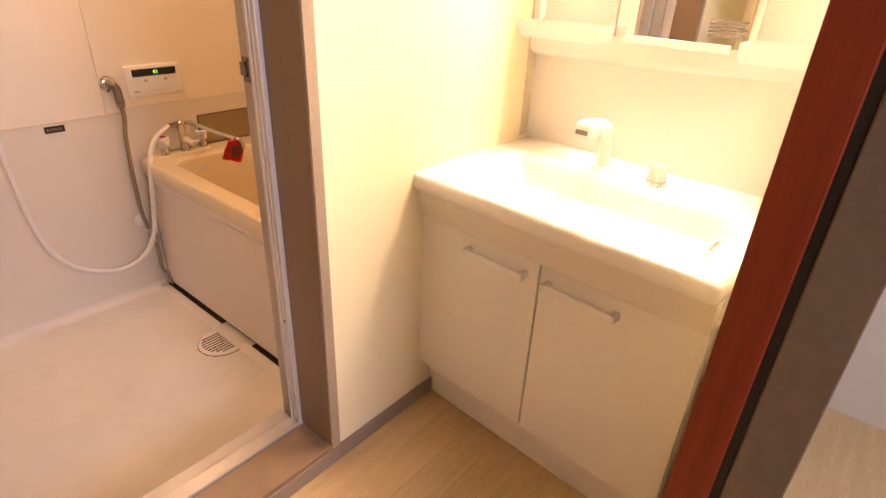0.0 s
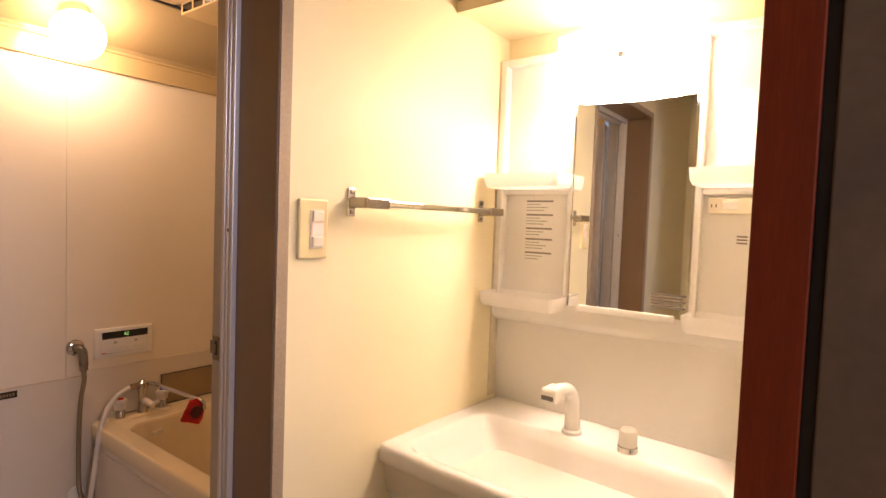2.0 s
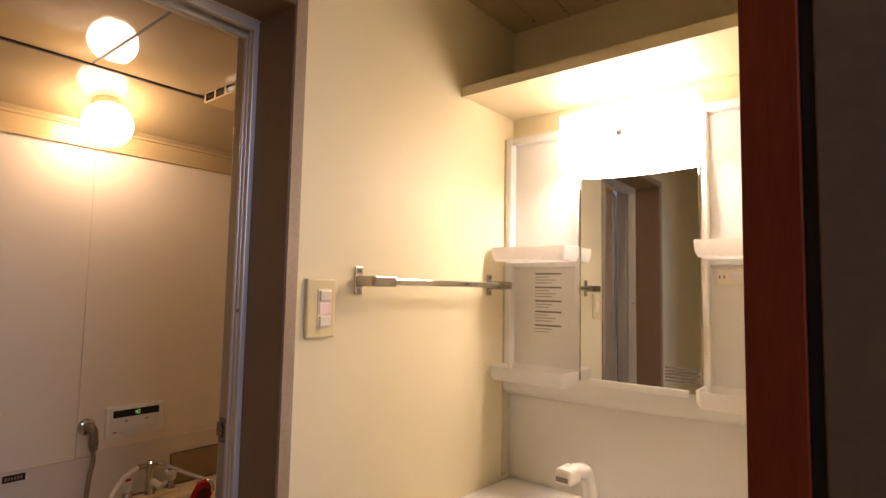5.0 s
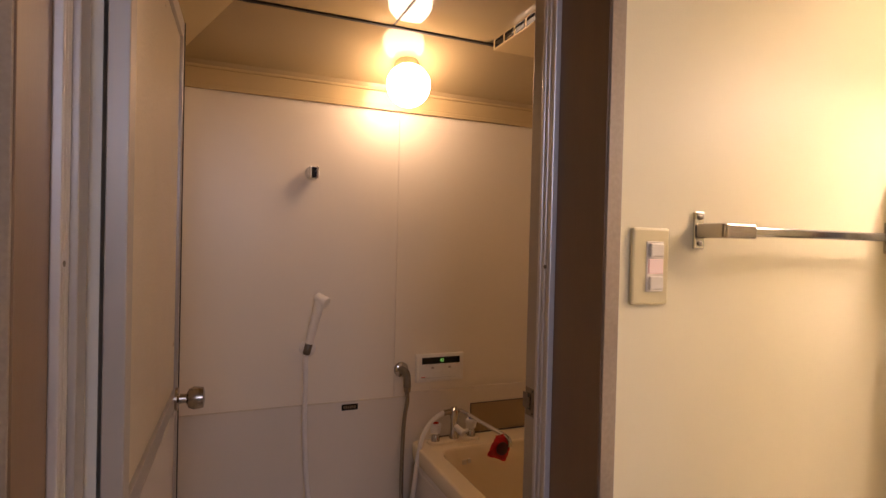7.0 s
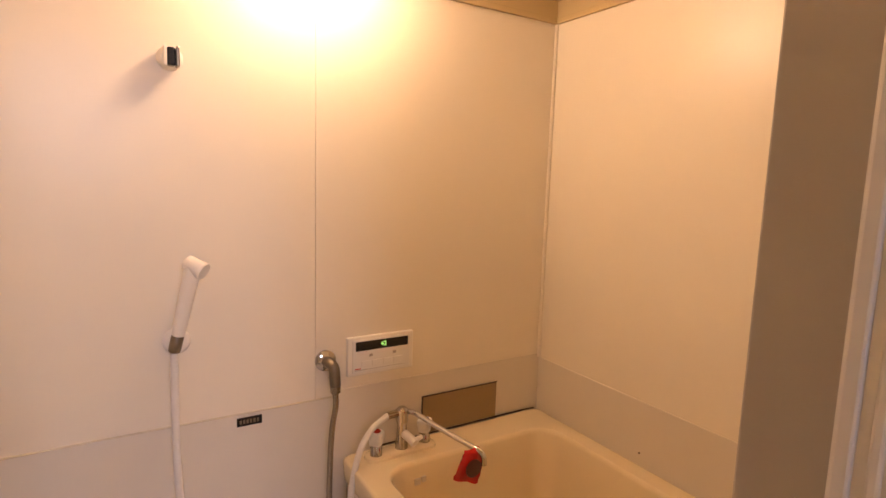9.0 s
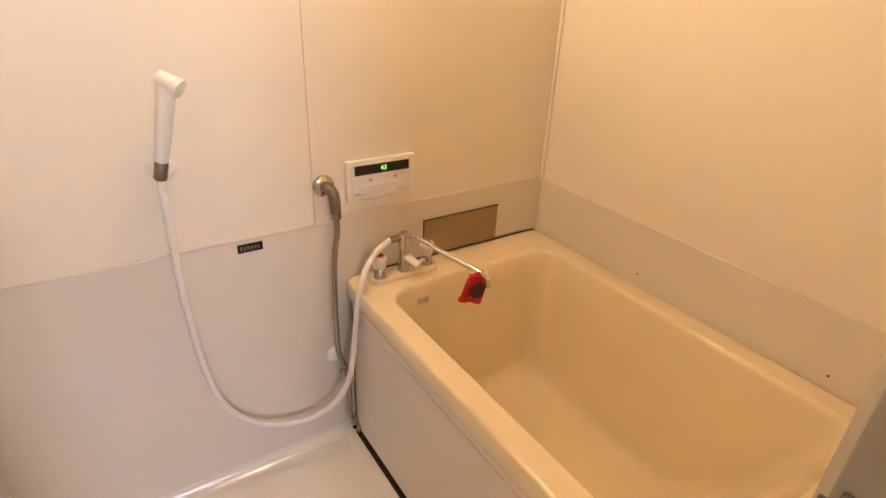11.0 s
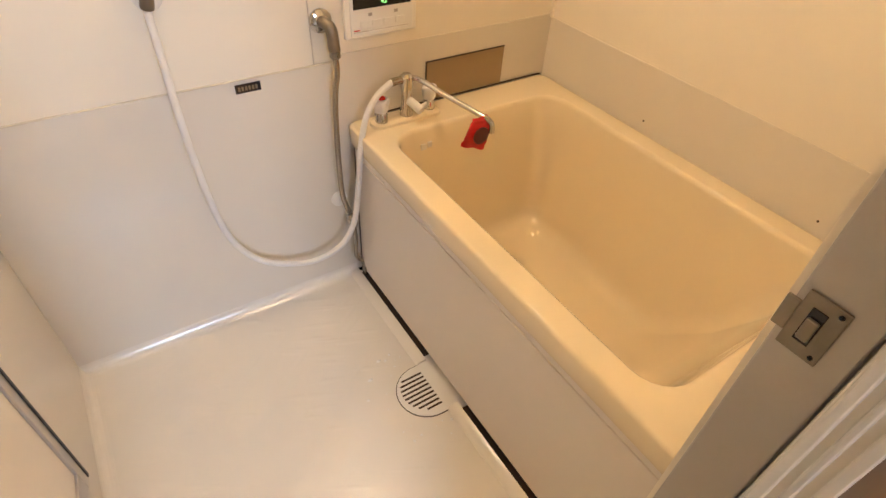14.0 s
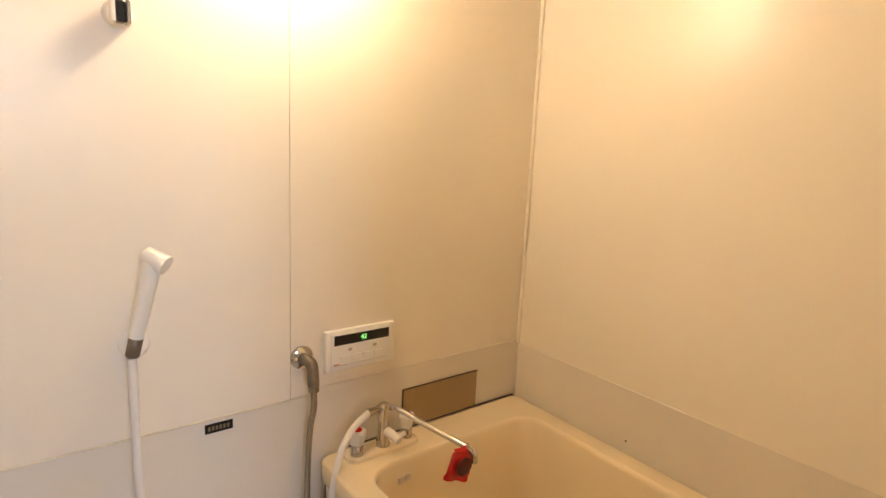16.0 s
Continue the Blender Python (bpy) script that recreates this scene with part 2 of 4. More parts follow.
structure("wall_south", boxes((XT - 0.12, XE1, YS - 0.1, YS, -0.05, ZC + 0.05)), M_CREAM, "cream wallpapered end wall of the washroom", "wall")
bm = bmesh.new()
x = XT
while x < XE0:
    x1 = min(x + 0.1035, XE0)
    box(bm, x + 0.0018, x1 - 0.0018, YS, YV, ZC, ZC + 0.012, bevel=0.0015, segs=1)
    x = x1
box(bm, XT, XE0, YS, YV, ZC + 0.006, ZC + 0.04)
structure("ceiling", bm, M_CEIL, "yellowed grooved board ceiling of the washroom", "ceiling")
for i in range(7):
    bm = lathe(bmesh.new(), [(0.001, ZC - 0.0022), (0.0035, ZC - 0.0015), (0.0045, ZC + 0.0005)], Matrix.Translation((XT + 0.098 + 0.1035 * i, 1.455, 0)), 8)
    tagged(mesh_ob("ceiling_nail", bm, M_AGED), "rusty nail head in the ceiling boards", "nail", "ceiling nails")

# entry doorway: stained jamb, dark board, grey hall wall
for n, x0, x1, d, material, label in (("door_jamb_entry", -0.143, -0.090, 0.0, M_RED, "dark red stained wooden jamb of the entry doorway"),
                                      ("jamb_groove", -0.090, -0.078, 0.012, M_GASKET_SHADE, "black groove between jamb and board"),
                                      ("door_casing_entry", -0.078, -0.016, 0.0, M_DARKB, "dark brown board lining the entry doorway")):
    bm = boxes((x0, x1, EY1 + d, EY1 + 0.045, -0.02, 2.0), (x0, x1, EY0 - 0.045, EY0 - d, -0.02, 2.0), (x0, x1, EY0 - 0.045, EY1 + 0.045, 2.0 + d, 2.045), bevel=0.0 if d else 0.002)
    structure(n, bm, material, label, "door frame")

# hall behind the camera
structure("floor_hall", boxes((XE1, 2.4, -2.0, 2.0, -0.05, -0.004)), M_PLANK, "light wooden hall floor", "floor")
structure("wall_hall", boxes((XE1 + 0.001, 2.4, 1.9, 2.0, -0.05, 2.8), (XE1, 2.4, -2.1, -2.0, -0.05, 2.8), (XE1 - 0.1, XE1, 1.6, 2.0, -0.05, 2.8), (XE1 - 0.1, XE1, -2.0, YS - 0.1, -0.05, 2.8),
                             (2.3, 2.4, -2.0, -0.57, -0.05, 2.8), (2.3, 2.4, 0.67, 1.9, -0.05, 2.8), (2.3, 2.4, -0.57, 0.67, 2.63, 2.8), (2.3, 2.4, -0.57, 0.67, -0.05, 1.6)),
          M_HALL, "pale grey wallpapered hall walls", "wall")
structure("ceiling_hall", boxes((XE1, 2.4, -2.1, 2.0, 2.8, 2.9)), M_HALL, "pale hall ceiling", "ceiling")
win = thing("window_1", (2.32, 0.05, 1.6), "aluminium framed window with bright daylight", "window", kind="structure")
part("window_frame", boxes((2.31, 2.35, -0.57, -0.54, 1.6, 2.63), (2.31, 2.35, 0.64, 0.67, 1.6, 2.63), (2.31, 2.35, -0.54, 0.64, 1.6, 1.63), (2.31, 2.35, -0.54, 0.64, 2.60, 2.63)), M_ALU, win)

# skirting and sill riser
structure("baseboard", boxes((XT, XT + 0.008, OP1 + 0.025, 1.06, 0.0, 0.052), (XT, XT + 0.008, YS, OP0 - 0.03, 0.0, 0.052), (XT - 0.02, XT + 0.008, OP0 - 0.03, OP1 + 0.025, 0.0, 0.052), bevel=0.002),
          M_SKIRT, "grey brown vinyl skirting strip", "baseboard")

# bathroom door lining
dl = thing("door_frame_bathroom", (XT, 0.26, SILL), "dark brown lining of the bathroom doorway", "door frame", kind="structure")
part("jamb", boxes((-1.088, XT + 0.002, OP1, OP1 + 0.03, 0.0, OPT), bevel=0.001), M_BROWN, dl)
part("jamb", boxes((-1.088, XT + 0.002, OP0 - 0.03, OP0, 0.0, OPT), bevel=0.001), M_BROWN, dl)
part("head", boxes((-1.09, XT + 0.002, OP0 - 0.03, OP1 + 0.03, OPT, OPT + 0.03), bevel=0.001), M_BROWN, dl)
part("sill", boxes((-1.08, XT + 0.006, OP0, OP1, 0.045, SILL), bevel=0.002), M_BROWN, dl)
part("edge_strip", boxes((XT + 0.002, XT + 0.006, OP1 + 0.002, OP1 + 0.03, 0.052, OPT + 0.03), bevel=0.0015), M_STRIP, dl, "worn greyish edge strip")
part("edge_strip", boxes((XT + 0.002, XT + 0.006, OP0 - 0.03, OP0 - 0.002, 0.052, OPT + 0.03), bevel=0.0015), M_STRIP, dl, "worn greyish edge strip")
part("edge_strip", boxes((XT + 0.002, XT + 0.006, OP0, OP1, OPT + 0.002, OPT + 0.03), bevel=0.0015), M_STRIP, dl, "worn greyish edge strip")

# aluminium inner frame with ribs
al = thing("door_frame_aluminium", (-1.13, 0.26, SILL), "ribbed aluminium inner frame of the bathroom door", "door frame", kind="structure")


def rib_post(y0, sgn):
    bm = bmesh.new()
    box(bm, -1.128, -1.088, min(y0, y0 + sgn * 0.010), max(y0, y0 + sgn * 0.010), 0.04, OPT, bevel=0.002)
    for k, (xa, xb, d) in enumerate(((-1.096, -1.086, 0.0125), (-1.110, -1.103, 0.0125), (-1.126, -1.116, 0.013))):
        box(bm, xa, xb, min(y0, y0 + sgn * d), max(y0, y0 + sgn * d), 0.04, OPT, bevel=0.002)
    return bm


part("post", rib_post(OP1, -1), M_ALU, al)
part("post", rib_post(OP0, 1), M_ALU, al)
part("stop", boxes((-1.186, -1.131, 0.645, OP1 + 0.03, 0.0, OPT), bevel=0.002), M_DOORW, al, "pale stop strip")
part("stop", boxes((-1.185, -1.131, OP0 - 0.02, -0.088, 0.0, OPT), bevel=0.002), M_DOORW, al, "pale stop strip")
bm = boxes((-1.166, -1.090, OP0, OP1, OPT - 0.014, OPT), (-1.098, -1.087, OP0, OP1, OPT - 0.022, OPT), (-1.132, -1.118, OP0, OP1, OPT - 0.03, OPT), bevel=0.002)
part("header", bm, M_ALU, al)
bm = boxes((-1.135, -1.08, OP0, OP1, 0.03, 0.066), (-1.19, -1.135, OP0, OP1, 0.0, 0.05), (-1.092, -1.081, OP0, OP1, 0.06, 0.074), bevel=0.003)
part("threshold", bm, M_DOORW, al, "pale metal threshold")
for z in (0.42, 1.30):
    part("screw", lathe(bmesh.new(), [(0.004, 0), (0.004, 0.0015), (0.001, 0.002)], pose(-1.100, OP1 - 0.0125, z, 90, 0, 0), 10), M_AGED, al)
    part("screw", lathe(bmesh.new(), [(0.004, 0), (0.004, 0.0015), (0.001, 0.002)], pose(-1.100, OP0 + 0.0125, z, -90, 0, 0), 10), M_AGED, al)
# strike plate
sp = part("strike_plate", boxes((-1.180, -1.150, 0.6425, 0.645, 1.010, 1.064), (-1.190, -1.180, 0.6425, 0.645, 1.022, 1.052), bevel=0.001), M_AGED, al, "worn steel strike plate")
part("latch_hole", boxes((-1.172, -1.161, 0.6416, 0.6428, 1.022, 1.054), bevel=0.0005), M_BLACK, sp)
part("latch", boxes((-1.171, -1.162, 0.6385, 0.6422, 1.026, 1.046), bevel=0.0016), M_AGED, sp, "worn metal latch tongue")
for z in (1.016, 1.059):
    part("screw", lathe(bmesh.new(), [(0.002, 0), (0.002, 0.001), (0.001, 0.0015)], pose(-1.155, 0.6425, z, 90, 0, 0), 8), M_BLACK, sp)

# ---- structure: bathroom ----
WT = 1.91   # top of the wall panels
ws = structure("wall_shower", boxes((XB - 0.05, XB - 0.006, YL - 0.05, YR + 0.05, ZB, WT)), M_CAULK, "smooth off-white plastic panel wall with the shower", "wall")
for y0, y1 in ((YL - 0.05, 0.8150), (0.8168, YR + 0.05)):
    part("panel", boxes((XB - 0.006, XB, y0, y1, ZB, WT)), M_PANEL, ws)
structure("wall_tub", boxes((XB, XP, YR, YR + 0.05, ZB, WT)), M_PANEL, "off-white plastic panel wall along the tub", "wall")
structure("wall_left", boxes((XB, XP, YL - 0.05, YL, ZB, WT)), M_PANEL, "off-white plastic panel wall behind the open door", "wall")
structure("wall_partition", boxes((XP, XT - 0.12, OP1 + 0.045, YR + 0.05, ZB, 2.1), (XP, XT - 0.12, YL - 0.1, OP0 - 0.02, ZB, 2.1), (XP, XT - 0.12, OP0 - 0.02, OP1 + 0.02, OPT, 2.1), (XP, XT - 0.12, OP0 - 0.02, OP1 + 0.02, ZB - 0.02, 0.0)),
          M_PANEL, "off-white inner wall beside the bathroom doorway", "wall")
bm = boxes((XB, XB + 0.004, YL, 0.868, ZB, 0.648), (XB, XB + 0.003, 0.868, YR, ZB, 0.668), bevel=0.0009)
structure("lower_panel_shower", bm, M_BAND, "greyish glossy lower panel band on the shower wall", "wall panel")
structure("lower_panel_tub", boxes((XB + 0.003, XP, YR - 0.003, YR, ZB, 0.655), bevel=0.001), M_BAND, "greyish lower panel band above the tub", "wall panel")
structure("lower_panel_left", boxes((XB + 0.004, XP, YL, YL + 0.003, ZB, 0.648), bevel=0.001), M_BAND, "greyish lower panel band behind the door", "wall panel")
bm = tube(bmesh.new(), [(XB + 0.003, YL + 0.02, 0.650), (XB + 0.003, 0.4, 0.6505), (XB + 0.003, 0.868, 0.650)], 0.003, 8)
structure("sealant_bead", bm, M_CAULK, "yellowed sealant bead along the panel joint", "sealant")
# corner trim of the panels
structure("corner_trim", boxes((XB, XB + 0.012, YR - 0.012, YR, 0.655, WT), (XB, XB + 0.012, YL, YL + 0.010, 0.65, WT), bevel=0.004), M_PANEL, "narrow pale corner trim", "trim")

# cornice and coved ceiling tray
FX0, FX1, FY0, FY1, FZ = -2.215, -1.50, 0.13, 1.45, 2.14
bm = bmesh.new()
for z0, z1, d in ((1.905, 1.925, 0.016), (1.925, 1.985, 0.008), (1.985, 1.997, 0.013)):
    box(bm, XB, XB + d, YL, YR, z0, z1, bevel=0.003)
    box(bm, XB, XP, YR - d, YR, z0, z1, bevel=0.003)
    box(bm, XB, XP, YL, YL + d, z0, z1, bevel=0.003)
structure("cornice", bm, M_TRIMB, "beige moulded cornice above the wall panels", "trim")
bm = bmesh.new()
ring = []
for k, (f, z) in enumerate(((0.0, 1.99), (0.03, 2.015), (0.5, 2.075), (0.94, 2.128), (1.0, FZ))):
    xa, xb = XB + (FX0 - XB) * f, XP + (FX1 - XP) * f
    ya, yb = YL + (FY0 - YL) * f, YR + (FY1 - YR) * f
    ring.append([(xa, ya, z), (xb, ya, z), (xb, yb, z), (xa, yb, z)])
loft(bm, ring)
box(bm, FX0 - 0.03, FX1 + 0.03, FY0 - 0.03, FY1 + 0.03, FZ + 0.012, FZ + 0.03)
box(bm, FX0 + 0.004, FX1, FY0, 0.668, FZ - 0.004, FZ + 0.012, bevel=0.002)
box(bm, FX0 + 0.004, FX1, 0.676, 1.06, FZ - 0.004, FZ + 0.012, bevel=0.002)
box(bm, FX0 + 0.03, FX1, 1.063, FY1, FZ, FZ + 0.012, bevel=0.002)
box(bm, FX0 + 0.06, FX1 - 0.03, FY0 + 0.03, 0.61, FZ - 0.006, FZ - 0.002, bevel=0.0009)
# near-black strips stand for the shadow in the hatch joints
structure("ceiling_gap_shade", boxes((FX0 - 0.010, FX0 + 0.0035, FY0, FY1, FZ - 0.010, FZ - 0.001), (FX0 + 0.0035, FX1, 0.6685, 0.6755, FZ - 0.0035, FZ + 0.011)), M_GASKET_SHADE, "dark strips drawn as the shadow gap round the bathroom ceiling hatch", "ceiling")
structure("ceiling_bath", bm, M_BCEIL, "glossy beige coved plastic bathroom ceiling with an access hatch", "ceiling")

# bathroom floor
structure("floor_bath", boxes((XB, XP, YL, 0.90, ZB - 0.05, ZB), (XB, XP, 0.90, YR, ZB - 0.05, ZB - 0.02)), M_BFLOOR, "pale glossy embossed plastic bathroom floor", "floor")


# ---- bathroom things ----
def make_tub():
    tub = thing("bathtub", (-1.88, 1.31, ZB), "cream acrylic bathtub with a pale apron against the wall", "bathtub")
    x0, x1, y0, y1, zt = XB + 0.006, XP - 0.004, 0.899, YR - 0.005, 0.449
    ix0, ix1, iy0, iy1 = -2.412, -1.335, 0.976, 1.640
    loops = [rounded(x0 + 0.004, x1, y0 + 0.006, y1, 0.02, zt - 0.075), rounded(x0 + 0.002, x1, y0 + 0.002, y1, 0.022, zt - 0.06), rounded(x0, x1, y0, y1, 0.024, zt - 0.010),
             rounded(x0 + 0.003, x1 - 0.003, y0 + 0.003, y1 - 0.003, 0.026, zt - 0.003), rounded(x0 + 0.007, x1 - 0.007, y0 + 0.008, y1 - 0.007, 0.028, zt), rounded(x0 + 0.010, x1 - 0.010, y0 + 0.011, y1 - 0.010, 0.03, zt),
             rounded(ix0 - 0.009, ix1 + 0.009, iy0 - 0.009, iy1 + 0.009, 0.092, zt),
             rounded(ix0 - 0.006, ix1 + 0.006, iy0 - 0.006, iy1 + 0.006, 0.09, zt - 0.0005), rounded(ix0 - 0.001, ix1 + 0.001, iy0 - 0.001, iy1 + 0.001, 0.085, zt - 0.004),
             rounded(ix0 + 0.004, ix1 - 0.006, iy0 + 0.004, iy1 - 0.004, 0.08, zt - 0.016), rounded(ix0 + 0.014, ix1 - 0.03, iy0 + 0.010, iy1 - 0.010, 0.078, zt - 0.09)]
    for d, a, b, c, taper in ((0.2, 0.03, 0.085, 0.022, 0.03), (0.32, 0.045, 0.16, 0.034, 0.08), (0.43, 0.06, 0.27, 0.048, 0.14), (0.455, 0.066, 0.305, 0.054, 0.15), (0.475, 0.078, 0.335, 0.068, 0.15), (0.487, 0.096, 0.365, 0.088, 0.15), (0.49, 0.115, 0.39, 0.108, 0.15)):
        ring = rounded(ix0 + a, ix1 - b, iy0 + c, iy1 - c, 0.065, zt - d)
        mid, lo, hi = (iy0 + iy1) / 2, ix0 + a, ix1 - b
        loops.append([(x, mid + (y - mid) * (1 - taper * ((x - lo) / (hi - lo)) ** 2), z) for x, y, z in ring])
    part("tub_shell", loft(bmesh.new(), loops, False, True), M_TUB, tub, "cream glossy acrylic shell")
    bm = boxes((x0 + 0.03, x1, y0 + 0.010, y0 + 0.03, ZB + 0.035, zt - 0.07), (x0 + 0.05, x1 - 0.02, y0 + 0.0065, y0 + 0.026, ZB + 0.06, zt - 0.10), bevel=0.003)
    part("apron", bm, M_APRON, tub, "pale greyish plastic apron")
    # solid dark boxes stand for the shade behind and below the apron
    part("base", boxes((x0 + 0.03, x1, y0 + 0.035, y0 + 0.06, ZB - 0.02, ZB + 0.05), (x0 + 0.03, x1, y0 - 0.003, y0 + 0.034, ZB - 0.015, ZB + 0.003), (x0, x0 + 0.03, y0 + 0.02, y0 + 0.05, ZB - 0.02, zt - 0.075)), M_GRIME_SHADE, tub, "dark strips standing for the shade in the gap under the apron")
    bm = boxes((-2.402, -2.3965, 1.085, 1.105, 0.375, 0.395), (-2.402, -2.3965, 1.11, 1.125, 0.38, 0.398))
    part("sticker", bm, M_RAIL, tub, "small faded printed sticker")
    return tub


make_tub()
for x in (-2.061, -1.474):
    tagged(mesh_ob("screw_cap", lathe(bmesh.new(), [(0.0032, 0), (0.0032, 0.0015), (0.001, 0.002)], pose(x, YR - 0.003, 0.485, 90, 0, 0), 10), M_GRIME_SHADE), "small dark screw in the panel above the tub", "screw", "panel screws")

structure("sealant_tub", tube(bmesh.new(), [(XB + 0.008, 1.0, 0.452), (XB + 0.008, 1.6, 0.452), (XB + 0.010, YR - 0.02, 0.451)], 0.0028, 8), M_GRIME_SHADE, "aged sealant where tub meets wall", "sealant")

# raised curb of the floor along the tub, coves at the walls
bm = bmesh.new()
prof = [(0.0, 0.0), (0.010, 0.010), (0.037, 0.014), (0.040, 0.0)]
for xa, xb in ((XB + 0.01, -2.035), (-1.845, XP)):
    loft(bm, [[(xa, 0.862 + a, ZB + b) for a, b in prof], [(xb, 0.862 + a, ZB + b) for a, b in prof]], True, True)
structure("floor_curb", bm, M_BFLOOR, "low rounded curb of the bathroom floor beside the tub", "floor")
bm = bmesh.new()
for k in range(6):
    a0, a1 = radians(90 * k / 6), radians(90 * (k + 1) / 6)
    r = 0.035
    p = [(r - r * math.cos(a), r - r * math.sin(a)) for a in (a0, a1)]
    for (xa, ya, xb, yb, nx, ny) in ((XB + 0.004, YL, XB + 0.004, 0.9, 1, 0), (XB, YL + 0.003, XP, YL + 0.003, 0, 1)):
        vs = [bm.verts.new((xx + nx * d, yy + ny * d, ZB + h)) for xx, yy, (d, h) in ((xa, ya, p[0]), (xb, yb, p[0]), (xb, yb, p[1]), (xa, ya, p[1]))]
        bm.faces.new(vs)
structure("floor_cove", bm, M_BFLOOR, "rounded cove where floor meets wall", "floor")

# embossed ridges of the floor: long shallow strokes
bm = bmesh.new()
rng = random.Random(4)
for i in range(130):
    cx, cy, ln = rng.uniform(-2.5, -1.3), rng.uniform(0.02, 0.80), rng.uniform(0.06, 0.16)
    if (cx + 1.94) ** 2 + (cy - 0.85) ** 2 < 0.03:
        continue
    a = radians(rng.choice((62, 68, 118, 65, 122)) + rng.uniform(-5, 5))
    d, s = Vector((math.cos(a), math.sin(a), 0)), Vector((-math.sin(a), math.cos(a), 0))
    c = Vector((cx, cy, ZB))
    w = rng.uniform(0.008, 0.014)
    v = [bm.verts.new(c + d * ln), bm.verts.new(c + s * w), bm.verts.new(c - d * ln), bm.verts.new(c - s * w), bm.verts.new(c + Vector((0, 0, 0.0017)))]
    for k in range(4):
        bm.faces.new((v[k], v[(k + 1) % 4], v[4]))
tagged(structure("floor_emboss", bm, M_BFLOOR, "shallow embossed strokes in the bathroom floor", "floor"), kind="stuff")


def make_drain():
    d = thing("floor_drain", (-1.94, 0.85, ZB), "white slotted half-round drain cover in the floor", "drain")
    pts = [(0.096 * math.cos(radians(a)), -0.096 * math.sin(radians(a))) for a in range(0, 181, 12)] + [(-0.096, 0.03), (-0.115, 0.055), (-0.115, 0.085), (0.115, 0.085), (0.115, 0.055), (0.096, 0.03)]
    def plate(k, z0, z1):
        return loft(bmesh.new(), [[(-1.937 + a * k, 0.842 + b * (k if b < 0.08 else 1), z) for a, b in pts] for z in (z0, z1)], True, True)
    part("rim", plate(1.03, ZB - 0.002, ZB + 0.0015), M_GRIME_SHADE, d, "dark joint round the cover")
    part("cover", plate(1.0, ZB, ZB + 0.004), M_DOORV, d)
    for i in range(9):
        x = -1.937 - 0.064 + i * 0.016
        h = math.sqrt(max(0.080 ** 2 - (x + 1.945) ** 2, 0.0002))
        part("slot", boxes((x - 0.0035, x + 0.0035, 0.842 - h, 0.842 + 0.018, ZB + 0.003, ZB + 0.0046), bevel=0.0004), M_GRIME_SHADE, d)
    return d


make_drain()

# water droplets left on the floor round the drain, white in place of their glints
bm = bmesh.new()
for i in range(40):
    a, d = rng.uniform(0, 2 * math.pi), rng.uniform(0.105, 0.19)
    cx, cy = -1.937 + d * math.cos(a), 0.80 + d * math.sin(a) * 0.8
    if cy > 0.855:
        continue
    r = rng.uniform(0.002, 0.006)
    lathe(bm, [(r, ZB - 0.0005), (r * 0.8, ZB + r * 0.3), (r * 0.35, ZB + r * 0.48), (0.0002, ZB + r * 0.5)], Matrix.Translation((cx, cy, 0)) @ Matrix.Diagonal((1, rng.uniform(0.5, 1.6), 1, 1)), 8)
tagged(mesh_ob("water_droplets", bm, M_CERAM), "water droplets round the drain, coloured white for their highlights", "water", kind="stuff")

# cover plate above the tub
cp = thing("access_cover", (XB, 1.35, 0.45), "brown plastic access cover plate with dirty edges", "cover plate")
part("plate", boxes((XB + 0.003, XB + 0.007, 1.194, 1.512, 0.455, 0.588), bevel=0.001), M_SMOKED, cp)
part("dirty_edge", boxes((XB + 0.003, XB + 0.0085, 1.192, 1.195, 0.455, 0.590), (XB + 0.003, XB + 0.0085, 1.192, 1.513, 0.5875, 0.5900)), M_GRIME_SHADE, cp, "dark mouldy edge")

# heater remote
rm = thing("bath_heater_remote", (XB, 1.03, 0.77), "white water heater remote with a black green-digit display", "control panel")
part("body", boxes((XB, XB + 0.016, 0.914, 1.146, 0.708, 0.835), bevel=0.004), M_DOORV, rm)
part("fascia", boxes((XB + 0.016, XB + 0.019, 0.930, 1.131, 0.718, 0.826), bevel=0.001), M_WHITE, rm)
part("display", boxes((XB + 0.0185, XB + 0.0202, 0.940, 1.124, 0.790, 0.820), bevel=0.0006), M_BLACK, rm, "black display strip")


def text(name, body, size, m, material, parent=None):
    cu = bpy.data.curves.new(name, "FONT")
    cu.body, cu.size, cu.align_x, cu.align_y, cu.extrude = body, size, "CENTER", "CENTER", 0.0003
    ob = new(name, cu)
    me = bpy.data.meshes.new_from_object(ob)
    bpy.data.objects.remove(ob)
    me.materials.append(material)
    ob = new(name, me)
    ob.matrix_world = m
    if parent:
        ob.parent = parent
        ob.matrix_parent_inverse = parent.matrix_world.inverted()
    return ob


text("digits", "42", 0.021, pose(XB + 0.0206, 1.036, 0.805, 90, 0, 90), M_GREEN, rm)
for y in (0.992, 1.075):
    part("key_mark", boxes((XB + 0.0187, XB + 0.0196, y - 0.006, y + 0.006, 0.768, 0.777), bevel=0.0003), M_LIGHTINK, rm)
for y in (0.975, 1.012, 1.050, 1.088):
    part("button", boxes((XB + 0.0187, XB + 0.0205, y - 0.015, y + 0.015, 0.738, 0.756), bevel=0.001), M_WHITE, rm)
part("print_line", boxes((XB + 0.0187, XB + 0.0194, 0.938, 0.985, 0.7265, 0.7285), (XB + 0.0187, XB + 0.0194, 0.99, 1.115, 0.7270, 0.728)), M_LIGHTINK, rm)
